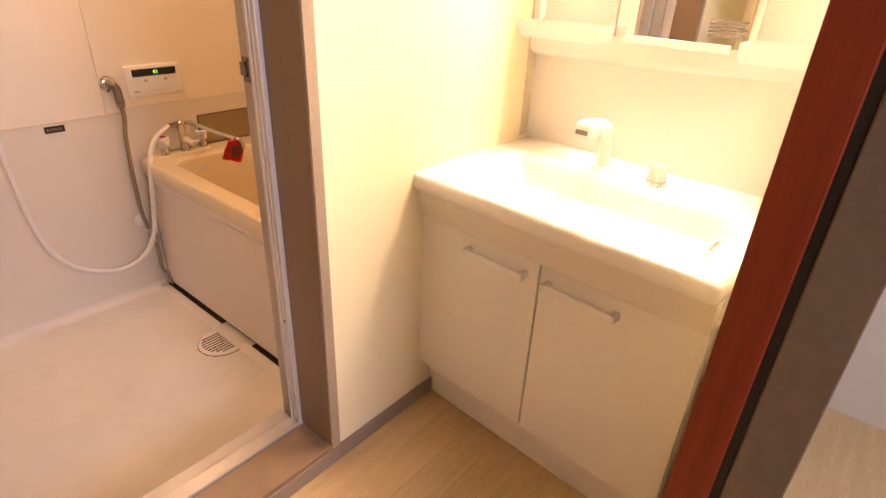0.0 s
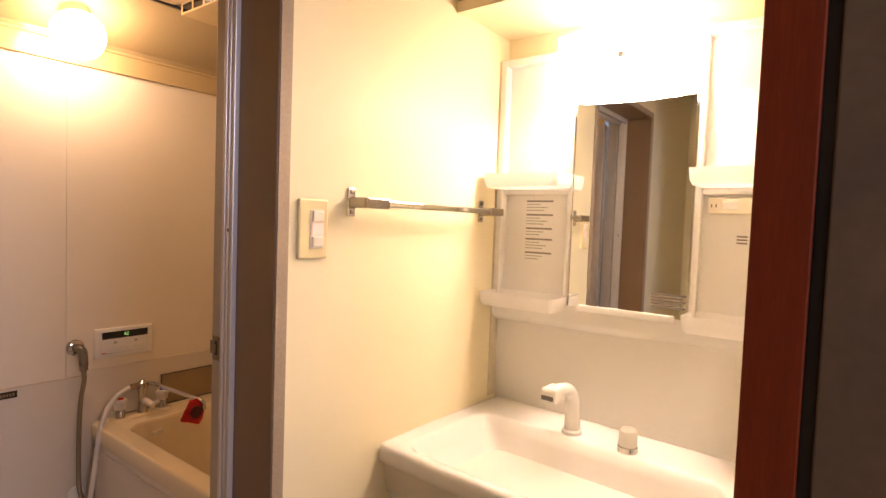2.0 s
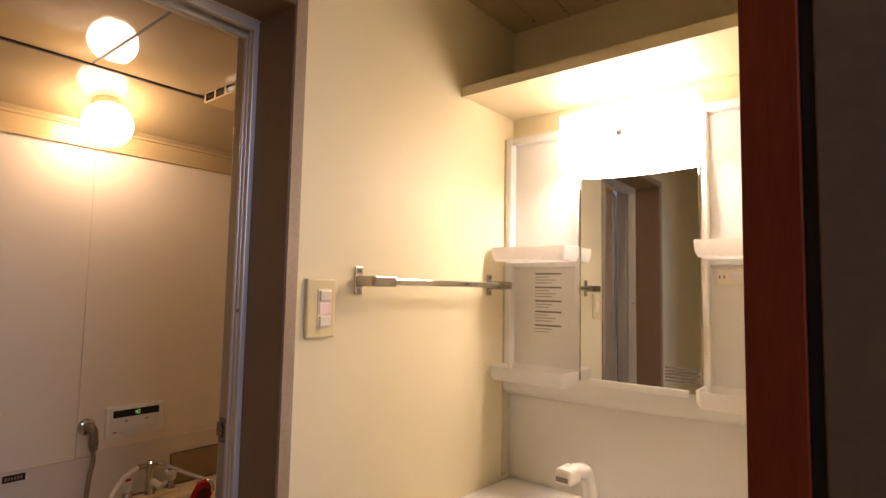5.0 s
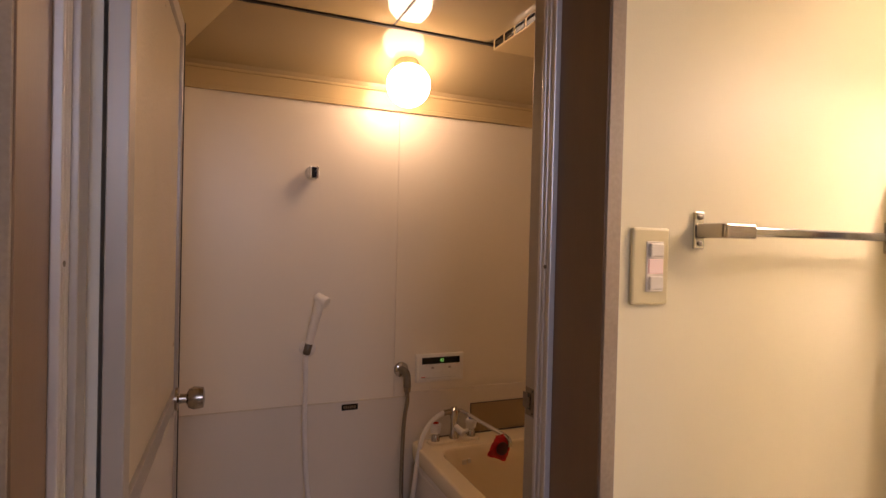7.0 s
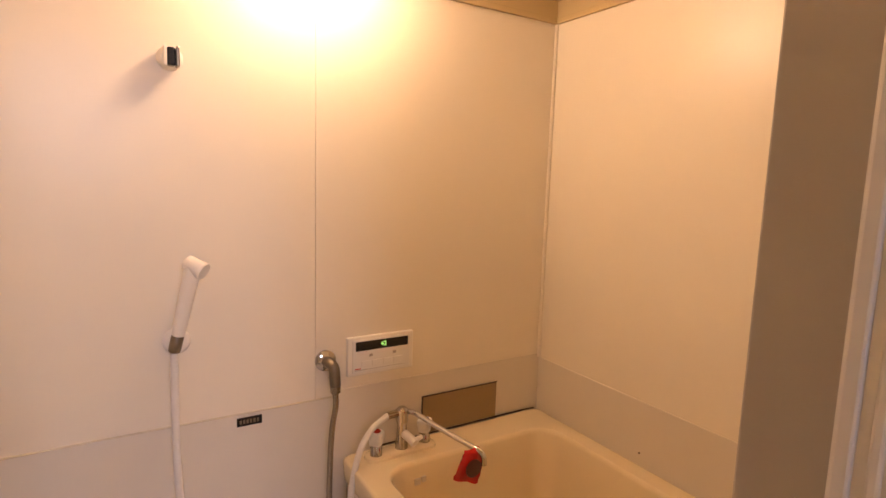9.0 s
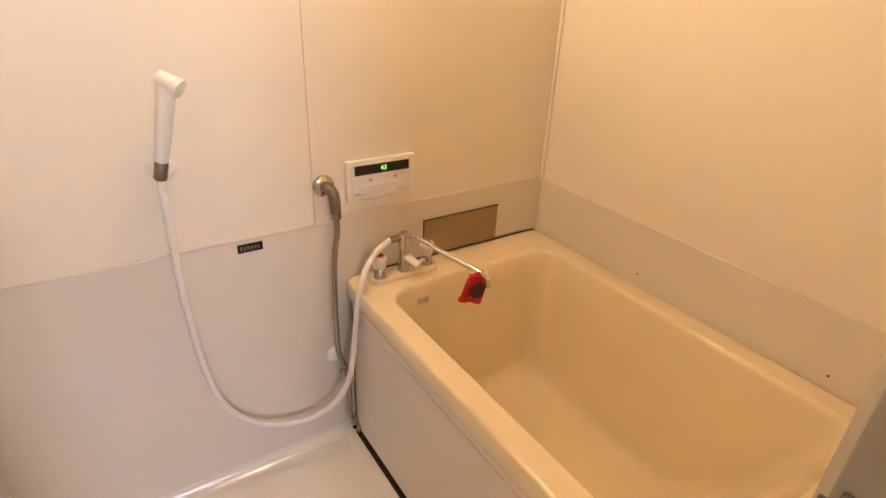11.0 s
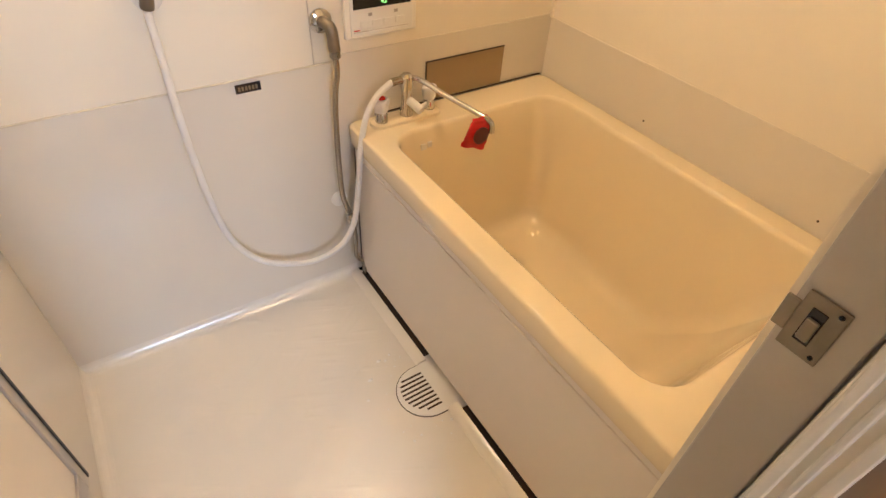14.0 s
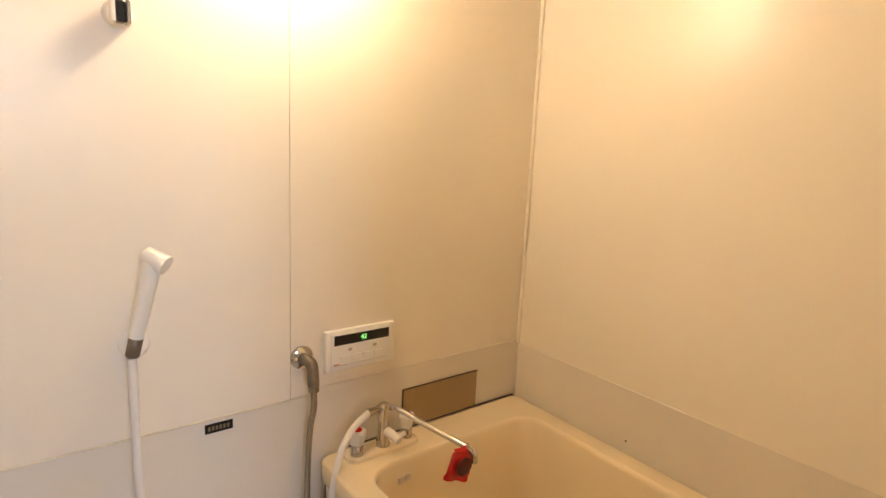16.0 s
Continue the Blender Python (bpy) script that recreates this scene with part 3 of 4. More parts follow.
part("maker_mark", boxes((XB + 0.0187, XB + 0.0195, 0.938, 0.957, 0.7305, 0.7335)), M_REDPLASTIC, rm)

# maker badge: a plain dark plate with pale bars
bd = thing("badge", (XB + 0.004, 0.62, 0.626), "small black maker's badge on the lower panel", "badge")
part("plate", boxes((XB + 0.004, XB + 0.006, 0.585, 0.655, 0.613, 0.639), bevel=0.0006), M_BLACK, bd)
for i in range(6):
    part("mark", boxes((XB + 0.0055, XB + 0.0066, 0.592 + i * 0.0095, 0.5985 + i * 0.0095, 0.620, 0.632)), M_STEEL, bd)

# shower bracket, upper
hk = thing("upper_shower_hook", (XB, 0.442, 1.612), "white round shower hook with a dark slot", "hook")
part("rose", lathe(bmesh.new(), [(0.030, 0), (0.029, 0.012), (0.022, 0.02), (0.006, 0.022)], pose(XB, 0.442, 1.612, 0, 90, 0)), M_DOORV, hk)
part("slot", boxes((XB + 0.02, XB + 0.045, 0.433, 0.451, 1.590, 1.634), bevel=0.004), M_BLACK, hk, "dark holder slot")
part("cheek", boxes((XB + 0.015, XB + 0.050, 0.452, 0.460, 1.588, 1.636), bevel=0.003), M_STEEL, hk)
part("cheek", boxes((XB + 0.015, XB + 0.050, 0.424, 0.432, 1.588, 1.636), bevel=0.003), M_DOORV, hk)


# hand shower, its clip and hose
def make_shower():
    lo, hi = Vector((XB + 0.045, 0.437, 0.915)), Vector((XB + 0.060, 0.476, 1.093))
    sh = thing("hand_shower", (XB + 0.045, 0.437, 0.88), "white plastic hand shower hanging in its wall clip", "shower")
    d = (hi - lo).normalized()
    m = Matrix.Translation(lo) @ d.to_track_quat("Z", "Y").to_matrix().to_4x4()
    part("handle", lathe(bmesh.new(), [(0.012, -0.003), (0.0165, 0.0), (0.0175, 0.05), (0.019, 0.12), (0.021, 0.172), (0.017, 0.193), (0.006, 0.200)], m), M_DOORV, sh)
    f = Vector((0.55, 0.62, -0.42)).normalized()
    mh = Matrix.Translation(hi - f * 0.012 + Vector((0, 0, 0.004))) @ f.to_track_quat("Z", "Y").to_matrix().to_4x4()
    part("head", lathe(bmesh.new(), [(0.008, -0.012), (0.019, -0.006), (0.021, 0.02), (0.024, 0.042), (0.022, 0.046), (0.004, 0.047)], mh), M_DOORV, sh)
    part("collar", lathe(bmesh.new(), [(0.0135, 0.0), (0.0155, 0.004), (0.0155, 0.042), (0.0135, 0.046)], Matrix.Translation(lo - d * 0.046) @ d.to_track_quat("Z", "Y").to_matrix().to_4x4()), M_AGED, sh, "dull metal hose collar")
    bm = tube(bmesh.new(), [lo - d * 0.05, (-2.515, 0.426, 0.78), (-2.505, 0.424, 0.62), (-2.50, 0.428, 0.478), (-2.50, 0.442, 0.30), (-2.495, 0.472, 0.165), (-2.49, 0.545, 0.060),
                            (-2.48, 0.66, 0.005), (-2.47, 0.745, 0.006), (-2.455, 0.815, 0.055), (-2.45, 0.858, 0.14), (-2.45, 0.880, 0.27), (-2.45, 0.895, 0.40), (-2.455, 0.92, 0.50), (-2.47, 0.965, 0.555), (-2.488, 1.020, 0.578), (-2.492, 1.035, 0.580)], 0.0098, 14)
    part("hose", bm, M_HOSE, sh, "white plastic hose")
    return sh


make_shower()
cl = thing("shower_clip", (XB, 0.437, 0.885), "white round wall clip for the hand shower", "wall clip")
part("rose", lathe(bmesh.new(), [(0.034, 0), (0.033, 0.012), (0.025, 0.02), (0.006, 0.022)], pose(XB, 0.437, 0.888, 0, 90, 0)), M_DOORV, cl)
part("arm", boxes((XB + 0.015, XB + 0.034, 0.428, 0.446, 0.875, 0.905), bevel=0.003), M_DOORV, cl)


# gas pipe: elbow at the wall and flexible steel hose to the trap
def make_pipe():
    p = thing("flexible_water_pipe", (XB, 0.85, 0.77), "steel elbow and flexible metal pipe running down the wall", "pipe")
    part("rose", lathe(bmesh.new(), [(0.033, 0.003), (0.033, 0.009), (0.022, 0.016), (0.008, 0.017)], pose(XB, 0.846, 0.772, 0, 90, 0)), M_CHROME, p)
    part("elbow", tube(bmesh.new(), [(XB + 0.008, 0.846, 0.772), (XB + 0.035, 0.850, 0.772), (XB + 0.052, 0.857, 0.758), (XB + 0.056, 0.860, 0.705)], 0.0165, 14), M_AGED, p, "dull grey elbow")
    part("nut", lathe(bmesh.new(), [(0.012, -0.012), (0.0155, -0.010), (0.0155, 0.010), (0.012, 0.012)], Matrix.Translation((XB + 0.056, 0.860, 0.695)), 6), M_STEEL, p)
    bm = tube(bmesh.new(), [(XB + 0.056, 0.860, 0.69), (XB + 0.055, 0.862, 0.64), (XB + 0.048, 0.855, 0.58), (XB + 0.043, 0.851, 0.50), (XB + 0.038, 0.849, 0.35), (XB + 0.036, 0.851, 0.22), (XB + 0.038, 0.858, 0.165), (XB + 0.05, 0.866, 0.13)], 0.0088, 12, ribs=0.03, steps=14)
    part("flexible_pipe", bm, M_STEEL, p)
    bm = lathe(bmesh.new(), [(0.010, -0.03), (0.016, -0.022), (0.020, 0.0), (0.017, 0.018), (0.009, 0.026)], pose(XB + 0.055, 0.872, 0.095, 18, -12, 0), 16)
    part("valve", bm, M_CHROME, p)
    part("rose", lathe(bmesh.new(), [(0.030, 0.004), (0.029, 0.010), (0.014, 0.016)], pose(XB, 0.852, 0.165, 0, 90, 0)), M_DOORV, p, "white wall rose")
    part("lower_pipe", tube(bmesh.new(), [(XB + 0.056, 0.876, 0.07), (XB + 0.056, 0.880, 0.0), (XB + 0.055, 0.878, -0.07), (XB + 0.05, 0.890, -0.105), (XB + 0.055, 0.905, -0.12), (XB + 0.065, 0.905, -0.15), (XB + 0.06, 0.915, -0.185)], 0.0085, 12), M_STEEL, p)
    return p


make_pipe()


# mixer tap on the tub deck
def make_tap():
    t = thing("bath_mixer_tap", (-2.49, 1.08, 0.463), "chrome two-handle bath mixer with a long spout on the deck", "tap")
    bm = loft(bmesh.new(), [rounded(-2.525, -2.455, 0.955, 1.205, 0.03, 0.4495), rounded(-2.523, -2.457, 0.957, 1.203, 0.03, 0.459), rounded(-2.515, -2.465, 0.965, 1.195, 0.025, 0.463)], True, True)
    part("base_plate", bm, M_TUB, t, "cream deck plate")
    for y, cap, lab in ((0.990, M_REDPLASTIC, "red hot cap"), (1.170, M_BLUEPLASTIC, "blue cold cap")):
        x = -2.485 if y < 1 else -2.495
        part("stem", lathe(bmesh.new(), [(0.020, 0.461), (0.018, 0.490), (0.012, 0.497)], Matrix.Translation((x, y, 0))), M_CHROME, t)
        loops = []
        for z, r in ((0.496, 0.017), (0.499, 0.021), (0.512, 0.0215), (0.522, 0.0245), (0.535, 0.0245), (0.540, 0.020)):
            loops.append([(x + r * (1 + 0.10 * math.cos(4 * a)) * math.cos(a), y + r * (1 + 0.10 * math.cos(4 * a)) * math.sin(a), z) for a in [2 * math.pi * k / 32 for k in range(32)]])
        hd = part("handle", loft(bmesh.new(), loops, True, True), M_HOSE, t, "white plastic cross handle")
        part("cap", lathe(bmesh.new(), [(0.0135, 0.540), (0.0135, 0.5425), (0.009, 0.544)], Matrix.Translation((x, y, 0))), cap, hd, lab)
    part("body", lathe(bmesh.new(), [(0.022, 0.461), (0.018, 0.50), (0.016, 0.54), (0.021, 0.56), (0.021, 0.592), (0.012, 0.60)], Matrix.Translation((-2.49, 1.082, 0))), M_CHROME, t)
    part("hose_outlet", tube(bmesh.new(), [(-2.49, 1.08, 0.582), (-2.491, 1.055, 0.582), (-2.492, 1.030, 0.580)], 0.0125, 12, steps=3), M_STEEL, t)
    part("spout", tube(bmesh.new(), [(-2.485, 1.095, 0.585), (-2.45, 1.108, 0.590), (-2.36, 1.140, 0.573), (-2.25, 1.181, 0.556), (-2.215, 1.195, 0.549), (-2.200, 1.201, 0.537), (-2.198, 1.202, 0.512)], 0.0085, 12), M_CHROME, t)
    part("diverter", tube(bmesh.new(), [(-2.475, 1.085, 0.515), (-2.445, 1.092, 0.508), (-2.425, 1.098, 0.500)], 0.014, 12, steps=4), M_HOSE, t, "white plastic diverter knob")
    part("lever", tube(bmesh.new(), [(-2.438, 1.085, 0.500), (-2.440, 1.110, 0.505), (-2.445, 1.130, 0.508)], 0.008, 10, steps=4), M_HOSE, t, "white plastic lever")
    return t


make_tap()

# red pouch hanging from the spout
po = thing("red_pouch", (-2.24, 1.165, 0.50), "crumpled red film pouch with a dark disc hanging from the spout", "pouch")
bm = bmesh.new()
n = 8
grid = []
for i in range(n + 1):
    row = []
    for j in range(n + 1):
        u, v = i / n - 0.5, j / n - 0.5
        bulge = (0.25 - u * u) * (0.25 - v * v) * 0.20
        w = Vector((0.006 * math.sin(9 * u + 5 * v) + 0.003 * math.sin(23 * v), 0, 0))
        k = 1 - 0.9 * (u * u * v * v) ** 0.5 - 0.10 * math.sin(7 * u - 4 * v)
        a, b = (u * 1.05 + v * 0.45) * 0.088 * k, (v * 1.1 - u * 0.35) * 0.088 * k
        row.append((Vector((-2.225, 1.173 + a * 1.0, 0.505 + b * 1.05)) + w, bulge))
    grid.append(row)
for sgn in (1, -1):
    vs = [[bm.verts.new(p + Vector((sgn * (b + 0.0004), 0, 0))) for p, b in row] for row in grid]
    for i in range(n):
        for j in range(n):
            bm.faces.new((vs[i][j], vs[i + 1][j], vs[i + 1][j + 1], vs[i][j + 1]))
bmesh.ops.remove_doubles(bm, verts=bm.verts, dist=0.0006)
part("film", bm, M_POUCH, po)
part("disc", lathe(bmesh.new(), [(0.027, 0), (0.027, 0.003), (0.018, 0.004)], pose(-2.211, 1.174, 0.503, 0, 90, 0), 24), M_POUCHD, po, "dark disc inside")
part("string", tube(bmesh.new(), [(-2.225, 1.180, 0.545), (-2.222, 1.189, 0.556), (-2.232, 1.190, 0.560)], 0.002, 6, steps=4), M_POUCH, po)


# bath lamp on the sloped ceiling
def make_bath_lamp():
    c = Vector((-2.36, 0.785, 1.969))
    n = Vector((0.45, -0.05, -0.9)).normalized()
    q = n.to_track_quat("Z", "Y").to_matrix().to_4x4()
    l = thing("bathroom_lamp", c - n * 0.09, "lit round glass bathroom lamp on the sloped ceiling", "lamp")
    m = Matrix.Translation(c) @ q
    part("base", lathe(bmesh.new(), [(0.050, -0.15), (0.052, -0.075), (0.048, -0.06), (0.03, -0.058)], m, 28), M_TRIMB, l, "beige lamp base")
    prof = [(0.045, -0.075), (0.062, -0.060)] + [(0.088 * math.cos(a), 0.088 * math.sin(a)) for a in [radians(x) for x in range(-30, 90, 10)]] + [(0.002, 0.088)]
    part("globe", lathe(bmesh.new(), prof, m, 32), M_BLAMP, l, "glowing opal globe")
    return l


make_bath_lamp()

# ventilation grille
vg = thing("ventilation_grille", (-2.05, 1.17, 2.10), "small beige ceiling ventilation grille with dark slots", "vent")
part("housing", boxes((-2.19, -1.86, 1.075, 1.29, 2.100, 2.142), bevel=0.004), M_TRIMB, vg)
for i in range(4):
    part("slot", boxes((-2.172 + i * 0.078, -2.108 + i * 0.078, 1.0735, 1.078, 2.106, 2.137), bevel=0.001), M_BLACK, vg)


# bathroom door, open against the wall
def make_door():
    d = thing("door_bathroom", (-1.178, -0.052, 0.09), "open white bathroom door with a frosted panel and steel knob", "door")
    L, T, Z0, Z1, ZM = 0.742, 0.030, 0.185, 1.915, 0.93
    base = Matrix.Translation((-1.188, -0.068, 0)) @ pose(0, 0, 0, 0, 0, 180 - 2.4)
    def dp(name, rows, material, label="", parent=d, bevel=0.002):
        bm = bmesh.new()
        for u0, u1, w0, w1, z0, z1 in rows:
            box(bm, u0, u1, -w1, -w0, z0, z1, bevel=bevel)
        bmesh.ops.transform(bm, matrix=base, verts=bm.verts)
        return part(name, bm, material, parent, label)
    dp("stile", [(0, 0.045, 0, T, Z0, Z1)], M_DOORW, "pale metal stile")
    dp("stile", [(L - 0.045, L - 0.004, 0, T, Z0, Z1)], M_DOORW, "pale metal stile")
    dp("rail", [(0.045, L - 0.045, 0, T, Z1 - 0.045, Z1)], M_DOORW)
    dp("rail", [(0.045, L - 0.045, 0, T, ZM - 0.04, ZM)], M_DOORW)
    dp("rail", [(0.045, L - 0.045, 0, T, Z0, Z0 + 0.06)], M_DOORW)
    dp("frosted_panel", [(0.045, L - 0.045, 0.008, T - 0.008, ZM, Z1 - 0.045)], M_FROST, "frosted patterned plastic panel")
    dp("lower_panel", [(0.045, L - 0.045, 0.008, T - 0.005, Z0 + 0.06, ZM - 0.04)], M_APRON, "beige lower panel")
    dp("gasket", [(L - 0.004, L, 0.002, T - 0.002, Z0, Z1)], M_GASKET_SHADE, "dark rubber edge gasket", bevel=0.001)
    dp("edge_seal", [(L - 0.020, L - 0.012, T - 0.001, T + 0.0025, Z0, Z1)], M_GASKET_SHADE, "dark rubber edge seal", bevel=0.0008)
    dp("bottom_gasket", [(0.01, L - 0.01, 0.004, T - 0.004, Z0 - 0.012, Z0)], M_GASKET_SHADE, "dark rubber bottom seal", bevel=0.001)
    bm = lathe(bmesh.new(), [(0.030, 0), (0.030, 0.006), (0.013, 0.010), (0.012, 0.026), (0.025, 0.032), (0.030, 0.045), (0.027, 0.068), (0.010, 0.071)], base @ pose(L - 0.075, -T, 0.91, 90, 0, 0), 24)
    part("knob", bm, M_STEEL, d, "round steel knob")
    return d


make_door()


# ---- washroom things ----
sw = thing("light_switch", (XT, 0.73, 1.31), "ivory wall switch plate with two buttons and pilot light", "switch")
part("plate", boxes((XT, XT + 0.009, 0.692, 0.768, 1.247, 1.371), bevel=0.004), M_PLATE, sw)
part("insert", boxes((XT + 0.0085, XT + 0.0105, 0.719, 0.755, 1.268, 1.349), bevel=0.001), M_BUTTON, sw)
part("button", boxes((XT + 0.010, XT + 0.016, 0.723, 0.751, 1.324, 1.346), bevel=0.0025), M_BUTTON, sw)
part("button", boxes((XT + 0.010, XT + 0.016, 0.723, 0.751, 1.271, 1.293), bevel=0.0025), M_BUTTON, sw)
part("pilot_window", boxes((XT + 0.010, XT + 0.0125, 0.723, 0.752, 1.297, 1.320), bevel=0.001), M_PILOT, sw, "glowing orange pilot window")


def make_towel_bar():
    t = thing("towel_bar", (XT, 1.1, 1.37), "chrome towel bar on two wall brackets", "towel bar")
    for y0, y1, sgn in ((0.826, 0.848, 1), (1.355, 1.377, -1)):
        br = part("bracket", boxes((XT, XT + 0.006, y0, y1, 1.338, 1.402), bevel=0.002), M_CHROME, t)
        for z in (1.348, 1.392):
            part("screw", lathe(bmesh.new(), [(0.0045, 0), (0.0045, 0.002), (0.002, 0.003)], pose(XT + 0.006, (y0 + y1) / 2, z, 0, 90, 0), 10), M_AGED, br)
        part("arm", boxes((XT + 0.005, XT + 0.062, y0 + 0.001, y1 - 0.001, 1.357, 1.381), bevel=0.004), M_STEEL, t)
    part("sleeve", boxes((XT + 0.048, XT + 0.064, 0.83, 0.90, 1.357, 1.381), bevel=0.003), M_STEEL, t)
    part("sleeve", boxes((XT + 0.048, XT + 0.064, 1.33, 1.40, 1.358, 1.380), bevel=0.003), M_STEEL, t)
    part("bar", boxes((XT + 0.050, XT + 0.062, 0.89, 1.34, 1.361, 1.377), bevel=0.003), M_CHROME, t)
    return t


make_towel_bar()

VX0, VX1 = -0.955, -0.165

# shelf over the vanity
structure("sealant_vanity", boxes((XT, VX0, 1.4485, YV, 0.79, 1.836)), M_CAULK, "darkened sealant line between wall and mirror unit", "sealant")
structure("shelf_over_vanity", boxes((XT, XE0, 1.235, YV, 1.912, 1.932), (XT, XE0, 1.212, 1.235, 1.907, 1.937), bevel=0.0015), M_SHELF, "cream painted shelf board over the vanity", "shelf")



def make_vanity():
    v = thing("vanity_unit", (-0.58, 1.24, 0), "white vanity cabinet with two doors and moulded basin top", "vanity")
    part("body", boxes((VX0 + 0.004, VX1 - 0.004, 1.024, YV - 0.002, 0.15, 0.70)), M_DOORV, v)
    part("plinth", boxes((VX0 + 0.006, VX1 - 0.006, 1.055, YV - 0.01, 0.0, 0.15)), M_DOORV, v)
    # slanted rail, coloured darker for the shade below the lip
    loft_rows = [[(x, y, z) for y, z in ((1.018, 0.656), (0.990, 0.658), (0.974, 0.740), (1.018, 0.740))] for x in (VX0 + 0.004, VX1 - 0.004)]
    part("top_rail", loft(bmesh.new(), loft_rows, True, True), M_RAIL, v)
    for x0, x1, hx0, hx1 in ((VX0 + 0.005, -0.5535, -0.768, -0.582), (-0.5485, VX1 - 0.005, -0.530, -0.344)):
        dr = part("door", boxes((x0, x1, 1.0, 1.019, 0.152, 0.652), bevel=0.002), M_DOORV, v)
        bm = boxes((hx0, hx1, 0.970, 0.983, 0.604, 0.622), (hx0, hx0 + 0.016, 0.970, 1.001, 0.604, 0.622), (hx1 - 0.016, hx1, 0.970, 1.001, 0.604, 0.622), bevel=0.004)
        part("handle", bm, M_CERAM, dr, "white bar handle")
    zt = 0.782
    x0, x1, y0, y1 = VX0, VX1, 0.958, 1.492
    bx0, bx1, by0, by1 = -0.885, -0.235, 0.996, 1.335
    loops = [rounded(x0 + 0.012, x1 - 0.012, y0 + 0.02, y1, 0.012, 0.733), rounded(x0 + 0.003, x1 - 0.003, y0 + 0.006, y1, 0.014, 0.737), rounded(x0, x1, y0, y1, 0.016, 0.748),
             rounded(x0, x1, y0, y1, 0.016, zt - 0.014), rounded(x0 + 0.004, x1 - 0.004, y0 + 0.004, y1 - 0.002, 0.018, zt - 0.004), rounded(x0 + 0.010, x1 - 0.010, y0 + 0.010, y1 - 0.003, 0.02, zt), rounded(x0 + 0.015, x1 - 0.015, y0 + 0.015, y1 - 0.005, 0.02, zt),
             rounded(bx0 - 0.013, bx1 + 0.013, by0 - 0.013, by1 + 0.013, 0.062, zt), rounded(bx0 - 0.008, bx1 + 0.008, by0 - 0.008, by1 + 0.008, 0.06, zt - 0.001), rounded(bx0, bx1, by0, by1, 0.055, zt - 0.006), rounded(bx0 + 0.02, bx1 - 0.012, by0 + 0.015, by1 - 0.012, 0.05, zt - 0.035),
             rounded(bx0 + 0.07, bx1 - 0.022, by0 + 0.035, by1 - 0.03, 0.045, zt - 0.10), rounded(bx0 + 0.14, bx1 - 0.035, by0 + 0.05, by1 - 0.05, 0.04, zt - 0.145), rounded(bx0 + 0.22, bx1 - 0.07, by0 + 0.08, by1 - 0.08, 0.03, zt - 0.155)]
    top = part("basin_top", loft(bmesh.new(), loops, False, True), M_CERAM, v, "white glossy moulded basin top")
    part("waste", lathe(bmesh.new(), [(0.030, zt - 0.156), (0.030, zt - 0.152), (0.024, zt - 0.150), (0.020, zt - 0.153), (0.004, zt - 0.153)], Matrix.Translation((-0.368, 1.190, 0)), 24), M_CHROME, top, "chrome waste ring")
    part("overflow", boxes((-0.262, -0.241, 1.155, 1.230, zt - 0.055, zt - 0.035), bevel=0.004), M_CHROME, top, "chrome overflow slot")
    part("overflow_slot", boxes((-0.2635, -0.243, 1.165, 1.220, zt - 0.050, zt - 0.040), bevel=0.001), M_BLACK, top)
    # spout and lever knob
    bm = tube(bmesh.new(), [(-0.625, 1.372, zt - 0.002), (-0.625, 1.372, 0.82), (-0.627, 1.370, 0.868), (-0.630, 1.352, 0.897), (-0.634, 1.315, 0.906), (-0.637, 1.28, 0.905)], 0.020, 16, steps=6)
    sp_ = part("spout", bm, M_WHITE, v, "white plastic swan spout")
    part("spout_head", boxes((-0.66, -0.616, 1.255, 1.315, 0.884, 0.924), bevel=0.008), M_WHITE, sp_)
    part("spout_label", boxes((-0.656, -0.622, 1.2538, 1.2552, 0.893, 0.905), bevel=0.0004), M_INK, sp_, "grey label")
    part("spout_base", lathe(bmesh.new(), [(0.027, zt - 0.001), (0.026, zt + 0.008), (0.021, zt + 0.012)], Matrix.Translation((-0.625, 1.372, 0))), M_WHITE, sp_)
    part("tap_collar", lathe(bmesh.new(), [(0.026, zt - 0.001), (0.025, zt + 0.012), (0.018, zt + 0.014)], Matrix.Translation((-0.470, 1.365, 0))), M_CHROME, v)
    part("tap_knob", lathe(bmesh.new(), [(0.021, zt + 0.013), (0.023, zt + 0.016), (0.021, zt + 0.052), (0.016, zt + 0.057), (0.004, zt + 0.058)], Matrix.Translation((-0.470, 1.365, 0))), M_TRAY, v, "clear acrylic tap knob")
    return v


vanity = make_vanity()
pivot = Matrix.Translation((VX0, 1.486, 0))
vanity.matrix_world = pivot @ pose(0, 0, 0, 0, 0, -3.0) @ pivot.inverted() @ vanity.matrix_world   # stands a little askew


